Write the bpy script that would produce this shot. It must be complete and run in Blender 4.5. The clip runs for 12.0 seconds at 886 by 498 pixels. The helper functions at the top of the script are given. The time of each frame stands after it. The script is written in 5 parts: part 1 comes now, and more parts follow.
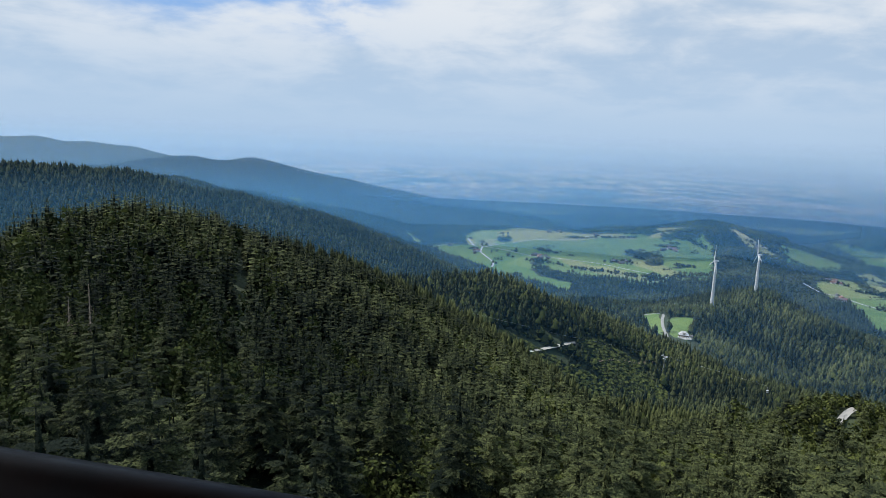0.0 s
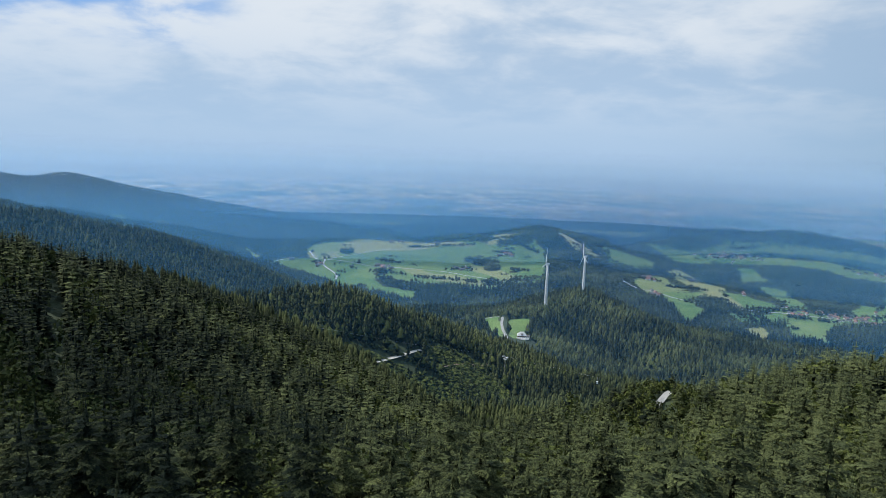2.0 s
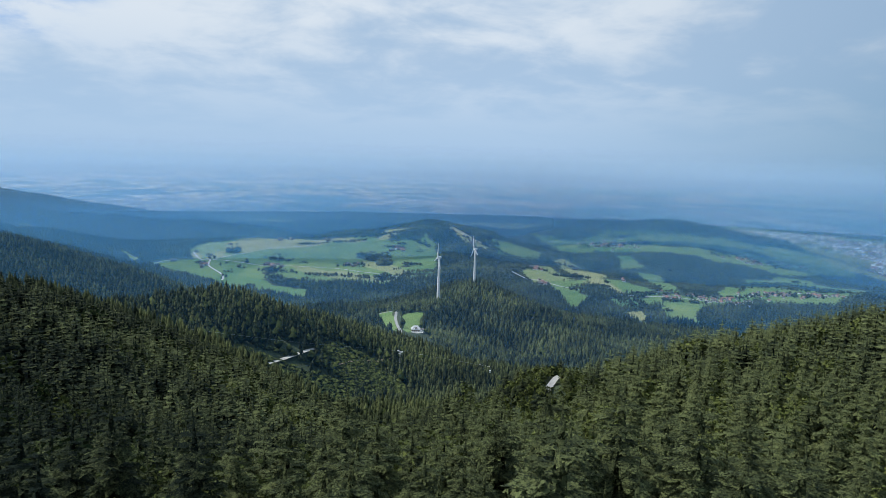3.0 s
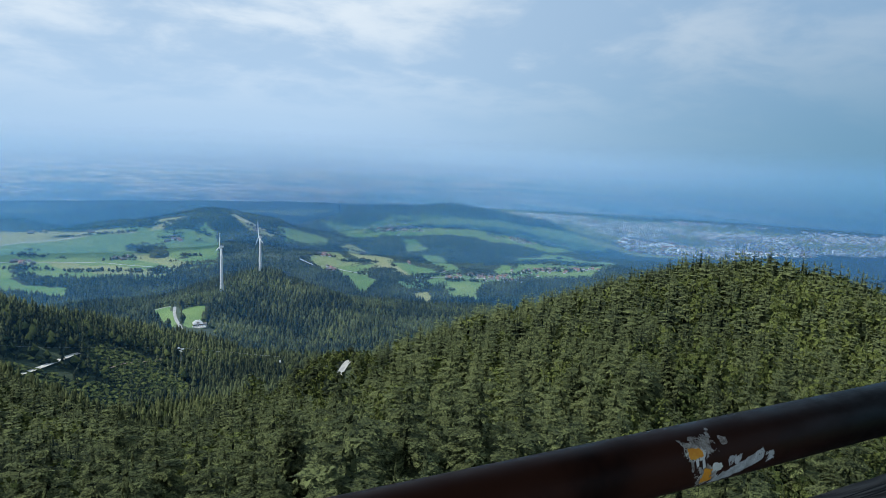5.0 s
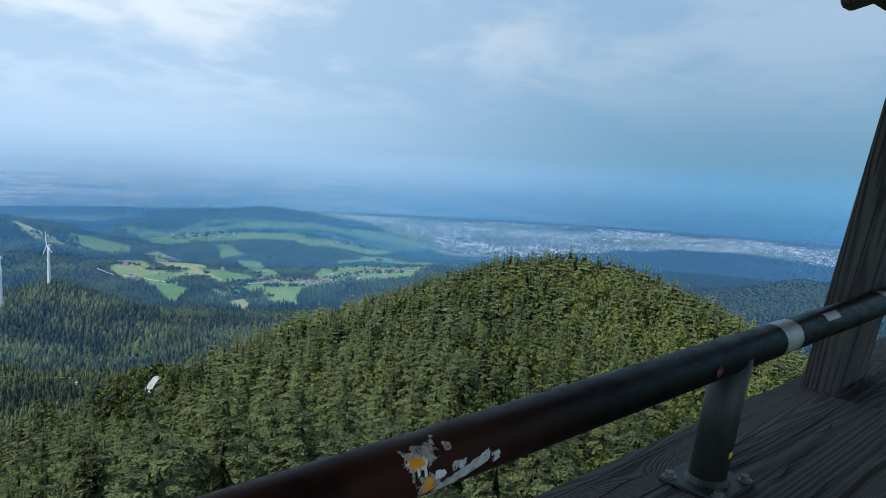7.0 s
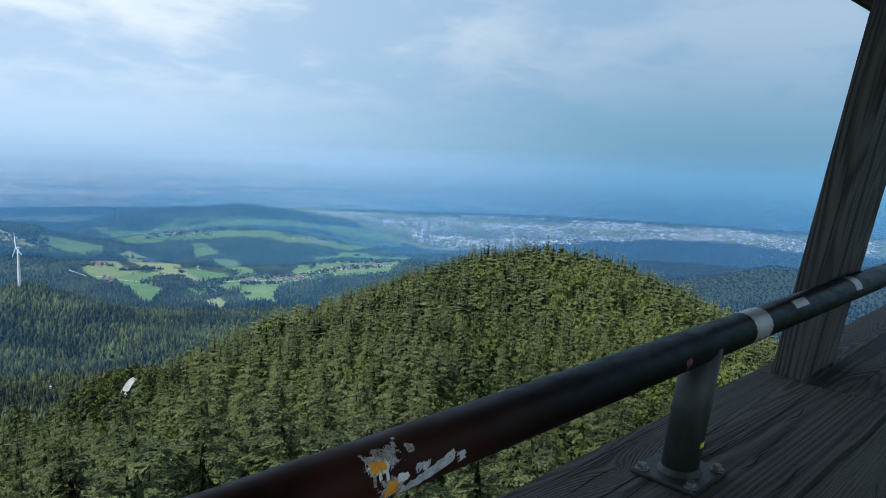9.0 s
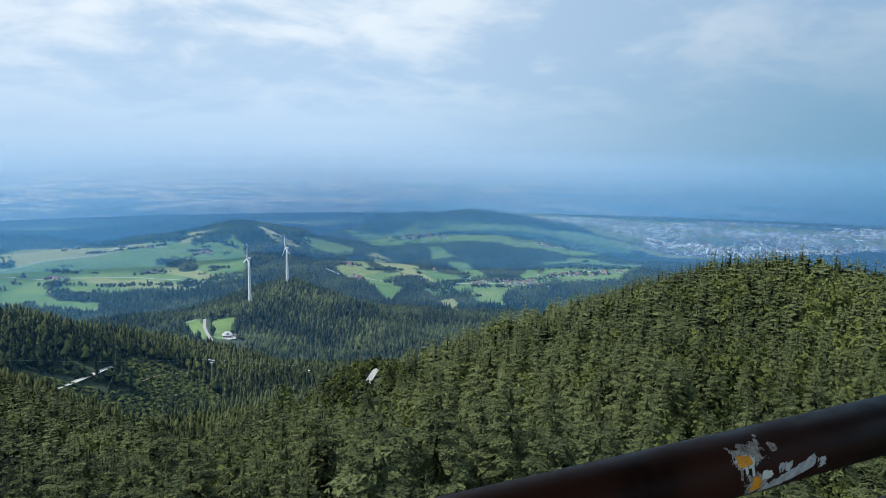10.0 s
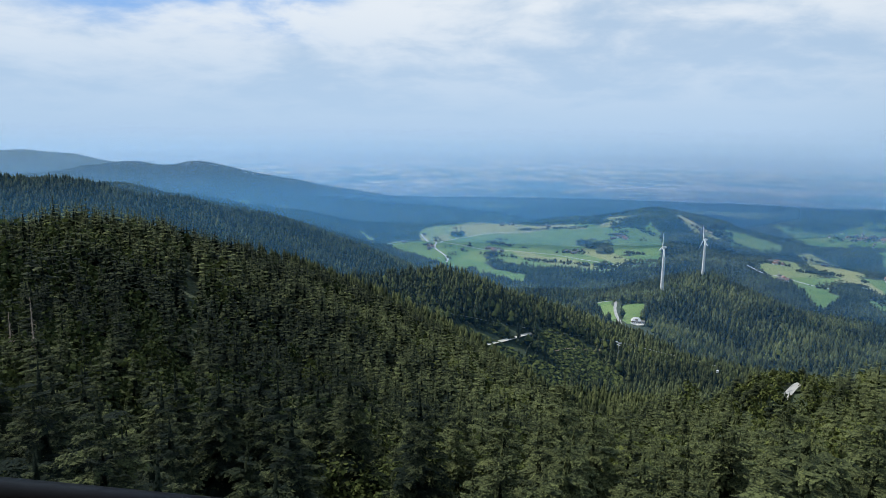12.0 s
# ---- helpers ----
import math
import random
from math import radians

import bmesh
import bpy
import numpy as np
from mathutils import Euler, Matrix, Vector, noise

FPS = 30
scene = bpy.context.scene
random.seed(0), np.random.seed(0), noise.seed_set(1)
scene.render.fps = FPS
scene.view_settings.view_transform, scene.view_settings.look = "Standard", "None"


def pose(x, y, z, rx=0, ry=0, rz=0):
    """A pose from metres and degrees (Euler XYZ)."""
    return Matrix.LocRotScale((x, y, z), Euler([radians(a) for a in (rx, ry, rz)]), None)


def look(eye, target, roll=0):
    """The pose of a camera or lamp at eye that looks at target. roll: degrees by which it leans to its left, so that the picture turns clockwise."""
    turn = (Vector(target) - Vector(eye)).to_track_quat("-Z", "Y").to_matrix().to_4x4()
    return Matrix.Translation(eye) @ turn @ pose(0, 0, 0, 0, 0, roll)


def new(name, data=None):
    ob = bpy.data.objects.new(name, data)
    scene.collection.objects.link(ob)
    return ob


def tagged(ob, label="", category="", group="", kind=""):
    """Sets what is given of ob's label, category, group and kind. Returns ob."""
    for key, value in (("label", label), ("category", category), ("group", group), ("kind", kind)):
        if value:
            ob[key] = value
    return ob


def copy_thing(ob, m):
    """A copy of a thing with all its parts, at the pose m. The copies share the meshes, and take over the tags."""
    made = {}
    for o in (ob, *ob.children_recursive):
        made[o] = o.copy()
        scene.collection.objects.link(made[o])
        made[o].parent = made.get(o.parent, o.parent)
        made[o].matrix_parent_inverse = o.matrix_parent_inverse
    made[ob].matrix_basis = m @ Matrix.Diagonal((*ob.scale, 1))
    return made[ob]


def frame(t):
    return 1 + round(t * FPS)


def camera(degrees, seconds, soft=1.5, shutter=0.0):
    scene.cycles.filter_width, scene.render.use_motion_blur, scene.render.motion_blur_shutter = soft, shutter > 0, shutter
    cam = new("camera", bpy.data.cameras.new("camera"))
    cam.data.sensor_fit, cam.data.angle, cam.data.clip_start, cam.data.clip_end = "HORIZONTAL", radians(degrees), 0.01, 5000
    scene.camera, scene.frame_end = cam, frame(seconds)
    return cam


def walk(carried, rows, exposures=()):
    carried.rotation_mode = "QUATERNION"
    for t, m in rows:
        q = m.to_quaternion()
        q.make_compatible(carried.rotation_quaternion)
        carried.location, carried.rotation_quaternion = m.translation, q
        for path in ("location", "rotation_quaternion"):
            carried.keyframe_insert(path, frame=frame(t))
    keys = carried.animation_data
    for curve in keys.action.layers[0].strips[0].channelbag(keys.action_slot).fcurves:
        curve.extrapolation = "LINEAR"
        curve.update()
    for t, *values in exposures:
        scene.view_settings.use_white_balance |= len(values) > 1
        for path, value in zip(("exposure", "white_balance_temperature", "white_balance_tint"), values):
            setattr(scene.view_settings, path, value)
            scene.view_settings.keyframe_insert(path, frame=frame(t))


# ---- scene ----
cam = camera(66.1, 12.0, soft=0.5)
# The rail runs along ALONG; OUT points from the platform to the open air. Both are level.
ALONG, OUT = Vector((0.9748, -0.2233, 0)), Vector((0.2233, 0.9748, 0))
EYE = 1.60
# seconds, metres along the rail, metres behind the rail, bearing, pitch, lean to the left
ROWS = [
    (0.0, -0.36, 0.525, 0.00, -9.08, 2.20), (0.5, -0.34, 0.526, 2.13, -7.58, 2.15), (1.0, -0.32, 0.530, 4.96, -7.24, 2.06),
    (1.5, -0.29, 0.533, 8.86, -7.55, 2.05), (2.0, -0.25, 0.536, 13.26, -7.67, 1.86), (2.5, -0.21, 0.540, 17.87, -8.11, 1.79),
    (3.0, -0.17, 0.544, 22.43, -7.83, 1.47), (5.0, 0.00, 0.560, 40.37, -8.46, 2.17), (5.5, 0.039, 0.566, 45.01, -8.02, 1.94),
    (6.0, 0.073, 0.570, 48.65, -8.08, 1.92), (6.5, 0.095, 0.574, 51.79, -7.58, 2.76), (7.0, 0.136, 0.580, 55.54, -7.60, 2.85),
    (7.2, 0.148, 0.580, 56.40, -7.66, 2.78), (8.8, 0.172, 0.578, 58.00, -7.96, 2.05), (9.0, 0.168, 0.577, 57.47, -8.03, 1.95),
    (9.5, 0.109, 0.566, 51.01, -8.22, 1.55), (10.0, -0.005, 0.545, 38.23, -7.96, 0.39), (10.5, -0.09, 0.540, 29.62, -8.32, 0.26),
    (11.0, -0.17, 0.535, 22.05, -8.50, 0.46), (11.5, -0.26, 0.530, 12.24, -9.73, -0.22), (12.0, -0.33, 0.526, 3.92, -9.29, 0.49),
]


def eye_pose(s, back, bearing, pitch, lean):
    e = ALONG * s - OUT * back + Vector((0, 0, EYE))
    b, p = radians(bearing), radians(pitch)
    return look(e, e + Vector((math.sin(b) * math.cos(p), math.cos(b) * math.cos(p), math.sin(p))), lean)


# the film's white balance turns a little cooler as the view swings to the right
walk(cam, [(t, eye_pose(*rest)) for t, *rest in ROWS],
     [(0.0, -0.26, 6450, 9), (3.0, -0.32, 6150, 7), (6.0, -0.12, 6080, 5), (9.0, -0.03, 6120, 5), (12.0, -0.20, 6350, 8)])

# ---------------------------------------------------------------- sky, sun
SUN_BEARING, SUN_HEIGHT = -60.0, 48.0
world = bpy.data.worlds.new("sky")
scene.world = world
world.use_nodes = True


def node(tree, kind, **inputs):
    n = tree.nodes.new(kind)
    for key, value in inputs.items():
        n.inputs[int(key[1:]) if key[0] == "i" and key[1:].isdigit() else key.replace("_", " ")].default_value = value
    return n


def wire(tree, a, b, out=0, into=0):
    tree.links.new(a.outputs[out], b.inputs[into])


def maths(tree, op, a, b=None, c=None, clamp=False):
    n = tree.nodes.new("ShaderNodeMath")
    n.operation, n.use_clamp = op, clamp
    for k, v in enumerate((a, b, c)):
        if v is None:
            continue
        if isinstance(v, (int, float)):
            n.inputs[k].default_value = v
        else:
            tree.links.new(v, n.inputs[k])
    return n.outputs[0]


def smooth(tree, value, lo, hi, to0=0.0, to1=1.0):
    n = tree.nodes.new("ShaderNodeMapRange")
    n.interpolation_type = "SMOOTHSTEP"
    for k, v in enumerate((lo, hi, to0, to1)):
        n.inputs[k + 1].default_value = v
    tree.links.new(value, n.inputs[0])
    return n.outputs[0]


def blend(tree, factor, a, b):
    n = tree.nodes.new("ShaderNodeMix")
    n.data_type = "RGBA"
    for k, v in ((0, factor), (6, a), (7, b)):
        if isinstance(v, (int, float)):
            n.inputs[k].default_value = v
        elif isinstance(v, tuple):
            n.inputs[k].default_value = (*v, 1)
        else:
            tree.links.new(v, n.inputs[k])
    return n.outputs[2]


def make_sky():
    t = world.node_tree
    t.nodes.clear()
    out = t.nodes.new("ShaderNodeOutputWorld")
    sky = t.nodes.new("ShaderNodeTexSky")
    sky.sky_type, sky.sun_disc = "NISHITA", False
    sky.sun_elevation, sky.sun_rotation = radians(SUN_HEIGHT), radians(SUN_BEARING)
    sky.altitude, sky.dust_density = 1200, 2.0
    clear = node(t, "ShaderNodeBackground", Strength=0.10)
    wire(t, sky, clear)
    where = t.nodes.new("ShaderNodeTexCoord")
    xyz = t.nodes.new("ShaderNodeSeparateXYZ")
    wire(t, where, xyz)
    x, y, z = xyz.outputs
    # the cloud deck is a level sheet overhead: look-up place = direction / height
    h = maths(t, "ADD", maths(t, "MAXIMUM", z, 0.0), 0.24)
    flat = t.nodes.new("ShaderNodeCombineXYZ")
    t.links.new(maths(t, "DIVIDE", x, h), flat.inputs[0])
    t.links.new(maths(t, "DIVIDE", y, h), flat.inputs[1])

    def cloud_noise(scale, detail, rough, shift):
        m = node(t, "ShaderNodeMapping")
        m.inputs[1].default_value = shift
        wire(t, flat, m)
        n = node(t, "ShaderNodeTexNoise", Scale=scale, Detail=detail, Roughness=rough, Distortion=0.35)
        wire(t, m, n)
        return n.outputs[0]

    big = cloud_noise(1.1, 6, 0.55, (3.1, 1.7, 0))
    fine = cloud_noise(3.4, 6, 0.55, (7.3, 2.2, 0))
    side = maths(t, "ARCTAN2", x, y)                      # bearing of the direction
    sheet = maths(t, "ADD", maths(t, "MULTIPLY", big, 0.68), maths(t, "MULTIPLY", fine, 0.32))
    cover = smooth(t, sheet, 0.12, 0.32)
    # thin veil over a clear gap towards the left
    gap = maths(t, "MULTIPLY", maths(t, "MULTIPLY", smooth(t, side, -0.02, -0.14), smooth(t, side, -0.55, -0.36)), smooth(t, z, 0.115, 0.165))
    bright = smooth(t, sheet, 0.41, 0.59)
    cloud = blend(t, bright, (0.53, 0.68, 0.88), (0.92, 0.97, 1.04))
    cloud = blend(t, maths(t, "MULTIPLY", gap, smooth(t, sheet, 0.62, 0.46)), cloud, (0.27, 0.52, 0.98))
    right = smooth(t, side, 0.45, 1.4)
    cloud = blend(t, maths(t, "MULTIPLY", right, 0.70), cloud, (0.23, 0.39, 0.59))
    mist = blend(t, right, (0.53, 0.71, 0.94), (0.19, 0.37, 0.54))
    upper = blend(t, smooth(t, z, 0.0, 0.20), mist, cloud)
    clouds = node(t, "ShaderNodeBackground", Strength=1.0)
    t.links.new(upper, clouds.inputs[0])
    both = t.nodes.new("ShaderNodeMixShader")
    low = smooth(t, z, 0.22, 0.05)
    t.links.new(maths(t, "MAXIMUM", cover, low), both.inputs[0])
    wire(t, clear, both, 0, 1)
    wire(t, clouds, both, 0, 2)
    wire(t, both, out)


make_sky()
sun = new("sun", bpy.data.lights.new("sun", "SUN"))
sun.data.energy, sun.data.angle, sun.data.color = 5.0, radians(0.6), (1.0, 0.95, 0.87)
_b, _h = radians(SUN_BEARING), radians(SUN_HEIGHT)
sun.matrix_world = look((math.sin(_b) * math.cos(_h) * 50, math.cos(_b) * math.cos(_h) * 50, math.sin(_h) * 50), (0, 0, 0))
tagged(sun, "afternoon sun high to the side", "sun")


# ---------------------------------------------------------------- materials
def material(name):
    m = bpy.data.materials.new(name)
    m.use_nodes = True
    t = m.node_tree
    return m, t, t.nodes["Principled BSDF"]


def noise_of(t, scale, detail=4, rough=0.55, stretch=(1, 1, 1), coord="Object"):
    c, m = t.nodes.new("ShaderNodeTexCoord"), t.nodes.new("ShaderNodeMapping")
    t.links.new(c.outputs[coord], m.inputs[0])
    m.inputs[3].default_value = stretch
    n = node(t, "ShaderNodeTexNoise", Scale=scale, Detail=detail, Roughness=rough)
    wire(t, m, n)
    return n.outputs[0]


def bump(t, bsdf, value, strength, distance):
    b = node(t, "ShaderNodeBump", Strength=strength, Distance=distance)
    t.links.new(value, b.inputs["Height"])
    wire(t, b, bsdf, 0, bsdf.inputs.find("Normal"))


def two_tone(name, dark, light, scale, rough=0.8, metal=0.0, bumps=0.0, stretch=(1, 1, 1), fine=6.0):
    """A surface between two colours, with broad patches and fine grain."""
    m, t, bsdf = material(name)
    broad, grain = noise_of(t, scale, 4, 0.6, stretch), noise_of(t, scale * fine, 3, 0.6, stretch)
    mixed = maths(t, "ADD", maths(t, "MULTIPLY", broad, 0.6), maths(t, "MULTIPLY", grain, 0.4))
    t.links.new(blend(t, smooth(t, mixed, 0.32, 0.68), dark, light), bsdf.inputs["Base Color"])
    bsdf.inputs["Roughness"].default_value, bsdf.inputs["Metallic"].default_value = rough, metal
    if bumps:
        bump(t, bsdf, mixed, 0.6, bumps)
    return m


def foliage(name, deep, pale, glow=0.3, lacy=0.0):
    """Leaves or needles: colour by tree (tint), by clump and by twig, some light passing through; lacy sprays have gaps between their needles."""
    m, t, bsdf = material(name)
    a = node(t, "ShaderNodeAttribute")
    a.attribute_name = "tint"
    info, geo = t.nodes.new("ShaderNodeObjectInfo"), t.nodes.new("ShaderNodeNewGeometry")
    v = maths(t, "ADD", maths(t, "MULTIPLY", a.outputs["Fac"], 0.80), maths(t, "MULTIPLY", geo.outputs["Random Per Island"], 0.34))
    v = maths(t, "ADD", v, maths(t, "MULTIPLY", info.outputs["Random"], 0.14))
    col = blend(t, maths(t, "SUBTRACT", v, 0.16, clamp=True), deep, pale)
    tufts = noise_of(t, 5.0, 3, 0.7)
    # noise darkens the colour like shaded gaps between sunlit tips
    col = blend(t, smooth(t, tufts, 0.36, 0.58, 0.16, 1.0), deep, col)
    bump(t, bsdf, tufts, 0.9, 0.20)
    t.links.new(col, bsdf.inputs["Base Color"])
    bsdf.inputs["Roughness"].default_value = 0.85
    bsdf.inputs["Specular IOR Level"].default_value = 0.06
    back = node(t, "ShaderNodeBsdfTranslucent")
    t.links.new(col, back.inputs[0])
    mix = node(t, "ShaderNodeMixShader", i0=glow)
    wire(t, bsdf, mix, 0, 1)
    wire(t, back, mix, 0, 2)
    if lacy:
        gaps, gone = node(t, "ShaderNodeMixShader"), node(t, "ShaderNodeBsdfTransparent")
        t.links.new(smooth(t, noise_of(t, lacy, 2, 0.6), 0.43, 0.45), gaps.inputs[0])
        wire(t, gone, gaps, 0, 1)
        wire(t, mix, gaps, 0, 2)
        mix = gaps
    wire(t, mix, t.nodes["Material Output"])
    return m


SPRUCE = foliage("spruce_needles", (0.008, 0.014, 0.010), (0.175, 0.200, 0.080), 0.06)
SPRUCE_NEAR = foliage("spruce_sprays", (0.008, 0.014, 0.010), (0.175, 0.200, 0.080), 0.08, 6.0)
BEECH = foliage("beech_leaves", (0.012, 0.022, 0.008), (0.165, 0.190, 0.055), 0.10)
DRY = two_tone("dry_twigs", (0.16, 0.12, 0.09), (0.30, 0.25, 0.20), 3.0)
BARK = two_tone("bark", (0.06, 0.045, 0.035), (0.14, 0.11, 0.09), 4.0, 0.9, bumps=0.02, stretch=(3, 3, 1))
GRAVEL = two_tone("gravel_track", (0.42, 0.40, 0.36), (0.62, 0.60, 0.56), 0.15, 0.95)
ASPHALT = two_tone("pale_asphalt", (0.28, 0.28, 0.27), (0.42, 0.41, 0.39), 0.3, 0.9)
WHITE = two_tone("white_coating", (0.74, 0.75, 0.76), (0.84, 0.84, 0.84), 0.4, 0.45)
PLASTER = two_tone("plaster", (0.55, 0.52, 0.46), (0.76, 0.74, 0.70), 0.3, 0.9)
ROOF_RED = two_tone("clay_tiles", (0.24, 0.125, 0.095), (0.38, 0.22, 0.165), 0.5, 0.85)
ROOF_DARK = two_tone("weathered_shingle", (0.10, 0.09, 0.085), (0.22, 0.20, 0.18), 0.5, 0.85)
TIMBER = two_tone("brown_boards", (0.10, 0.065, 0.04), (0.24, 0.16, 0.10), 0.6, 0.85)
GLASS = two_tone("dark_window", (0.03, 0.04, 0.05), (0.06, 0.07, 0.08), 0.6, 0.15)
STEEL = two_tone("galvanised_steel", (0.40, 0.41, 0.42), (0.58, 0.59, 0.60), 2.0, 0.45, 0.8)


def ground_material():
    m, t, bsdf = material("land")
    a = node(t, "ShaderNodeAttribute")
    a.attribute_name = "cover"           # 0 woodland floor, 1 grass
    f = node(t, "ShaderNodeAttribute")
    f.attribute_name = "dry"             # 0 lush, 1 mown or ripe
    fields = node(t, "ShaderNodeTexVoronoi", Scale=0.006)
    fields.feature = "F1"
    c = t.nodes.new("ShaderNodeTexCoord")
    t.links.new(c.outputs["Object"], fields.inputs[0])
    parcel = t.nodes.new("ShaderNodeSeparateColor")
    t.links.new(fields.outputs["Color"], parcel.inputs[0])
    broad, grain = noise_of(t, 0.02, 5), noise_of(t, 0.25, 5, 0.65)
    lush = blend(t, smooth(t, broad, 0.35, 0.65), (0.080, 0.175, 0.042), (0.130, 0.215, 0.062))
    lush = blend(t, maths(t, "MULTIPLY", parcel.outputs[0], 0.55), lush, (0.20, 0.27, 0.075))
    ripe = blend(t, grain, (0.24, 0.25, 0.09), (0.36, 0.35, 0.15))
    grass = blend(t, smooth(t, maths(t, "ADD", f.outputs["Fac"], maths(t, "MULTIPLY", broad, 0.3)), 0.35, 0.85), lush, ripe)
    grass = blend(t, maths(t, "MULTIPLY", smooth(t, grain, 0.4, 0.75), 0.35), grass, (0.06, 0.12, 0.03))
    woods = blend(t, grain, (0.020, 0.034, 0.018), (0.055, 0.075, 0.030))
    t.links.new(blend(t, smooth(t, a.outputs["Fac"], 0.35, 0.65), woods, grass), bsdf.inputs["Base Color"])
    bsdf.inputs["Roughness"].default_value = 0.95
    bump(t, bsdf, grain, 0.5, 2.0)
    return m


LAND = ground_material()
# ---------------------------------------------------------------- the lie of the land
# Places in the landscape are given by bearing (degrees to the right of +y), distance from the tower and height.
PLAIN = -420.0


def spot(bearing, r):
    a = math.radians(bearing)
    return r * math.sin(a), r * math.cos(a)


RIDGES = []


def ridge(slope, curve, *crest):
    """How a ridge falls away (slope, curve), then its crest as (bearing, distance, height)."""
    RIDGES.append((slope, curve, crest))


# the spur that falls away to the right of the tower
ridge(0.15, 0.002, (0, 0, -29), (60, 120, -51), (63, 250, -60), (66, 380, -67), (71, 470, -98), (78, 650, -160))
# a knob beside the road bend
ridge(1.1, 0.03, (32.05, 203, -68.5), (32.5, 209, -67.5))
# the valley side straight ahead
ridge(0.12, 0.0004, (20, 330, -172), (18, 480, -222), (24, 700, -265), (27, 950, -315))
# the shoulder that falls away to the left
ridge(0.4, 0.0006, (0, 0, -29), (-33, 80, -44), (-30, 200, -48), (-27, 330, -46), (-20, 420, -62), (-14, 520, -92), (-5, 700, -150), (4, 800, -170), (10, 850, -208), (18, 880, -262), (20, 1110, -312))
# the knoll of the wind turbines
ridge(0.26, 0.0004, (19, 1110, -308), (19.5, 1300, -318), (22.1, 1450, -318), (25.2, 1600, -306), (29, 1480, -330), (33, 1350, -352), (37, 1200, -350))
# the broad pasture hill
ridge(0.05, 0.00012, (-3, 2250, -372), (0, 2350, -352), (6, 2500, -322), (14, 2550, -322), (21, 2600, -300))
# the wooded top of the pasture hill
ridge(0.16, 0.0002, (15, 2700, -308), (19, 2680, -288), (21.5, 2650, -260), (22.8, 2640, -272), (25.6, 2600, -342), (28.5, 2500, -365))
# the foot of the pastures
ridge(0.02, 0.0001, (11, 1850, -380), (18.7, 1950, -356), (25, 2050, -348))
# the terrace of farms and village
ridge(0.02, 0.00012, (29, 2150, -348), (34, 2000, -356), (40, 1930, -364), (44, 1900, -376), (52, 2100, -360), (60, 2300, -372))
# low hills behind the village
ridge(0.15, 0.0002, (24, 2850, -378), (30, 2750, -374), (34, 2650, -370), (42, 2450, -372), (48, 2380, -382), (54, 2450, -372))
# the flat-topped hill on the edge of the plain
ridge(0.1, 0.00025, (26, 3350, -388), (30.6, 3200, -368), (32.6, 3160, -325), (34.3, 3150, -287), (35.6, 3150, -270), (38.6, 3150, -280), (40.2, 3150, -260), (41.4, 3150, -262), (43, 3150, -282), (46.9, 3180, -306), (49.4, 3220, -336), (52.5, 3280, -372))
# blue hills to the right
ridge(0.3, 0.0002, (62, 2900, -404), (68, 2950, -367), (72, 3000, -346), (76, 3000, -327), (80, 3000, -324), (84, 3000, -329), (100, 3000, -329))
# the nearer blue hill to the right
ridge(0.3, 0.0002, (70, 2150, -443), (74, 2150, -395), (79, 2150, -338), (84, 2150, -291), (94, 2150, -261), (110, 2100, -243))
# the dark ridge to the left
ridge(0.3, 0.0002, (-60, 1300, -60), (-33, 1500, -83), (-26, 1500, -93), (-18, 1500, -133), (-14, 1550, -160), (-10.7, 1600, -204), (-6.5, 1700, -250), (-1.5, 1850, -305))
# the second ridge to the left
ridge(0.25, 0.0001, (-34, 2100, -118), (-22, 2250, -146), (-17, 2300, -185), (-10, 2450, -262), (-2, 2600, -330), (4, 2750, -360))
# the third ridge to the left
ridge(0.22, 0.0001, (-40, 3400, -170), (-27, 3300, -165), (-20.8, 3300, -122), (-18, 3300, -130), (-16, 3300, -120), (-12.5, 3300, -162), (-9, 3250, -200), (-4, 3200, -245), (2, 3100, -288), (7, 3100, -312), (12, 3200, -345))
# low hills at the edge of the plain
ridge(0.1, 0.0003, (6, 3400, -352), (13, 3400, -335), (18, 3450, -342), (25, 3500, -352), (31, 3650, -388))
# the far ridge to the left
ridge(0.3, 0.0001, (-60, 4400, -60), (-36, 4500, -72), (-31, 4500, -56), (-28.5, 4500, -84), (-24.8, 4500, -102), (-21, 4500, -156), (-16, 4500, -235), (-10, 4500, -330))


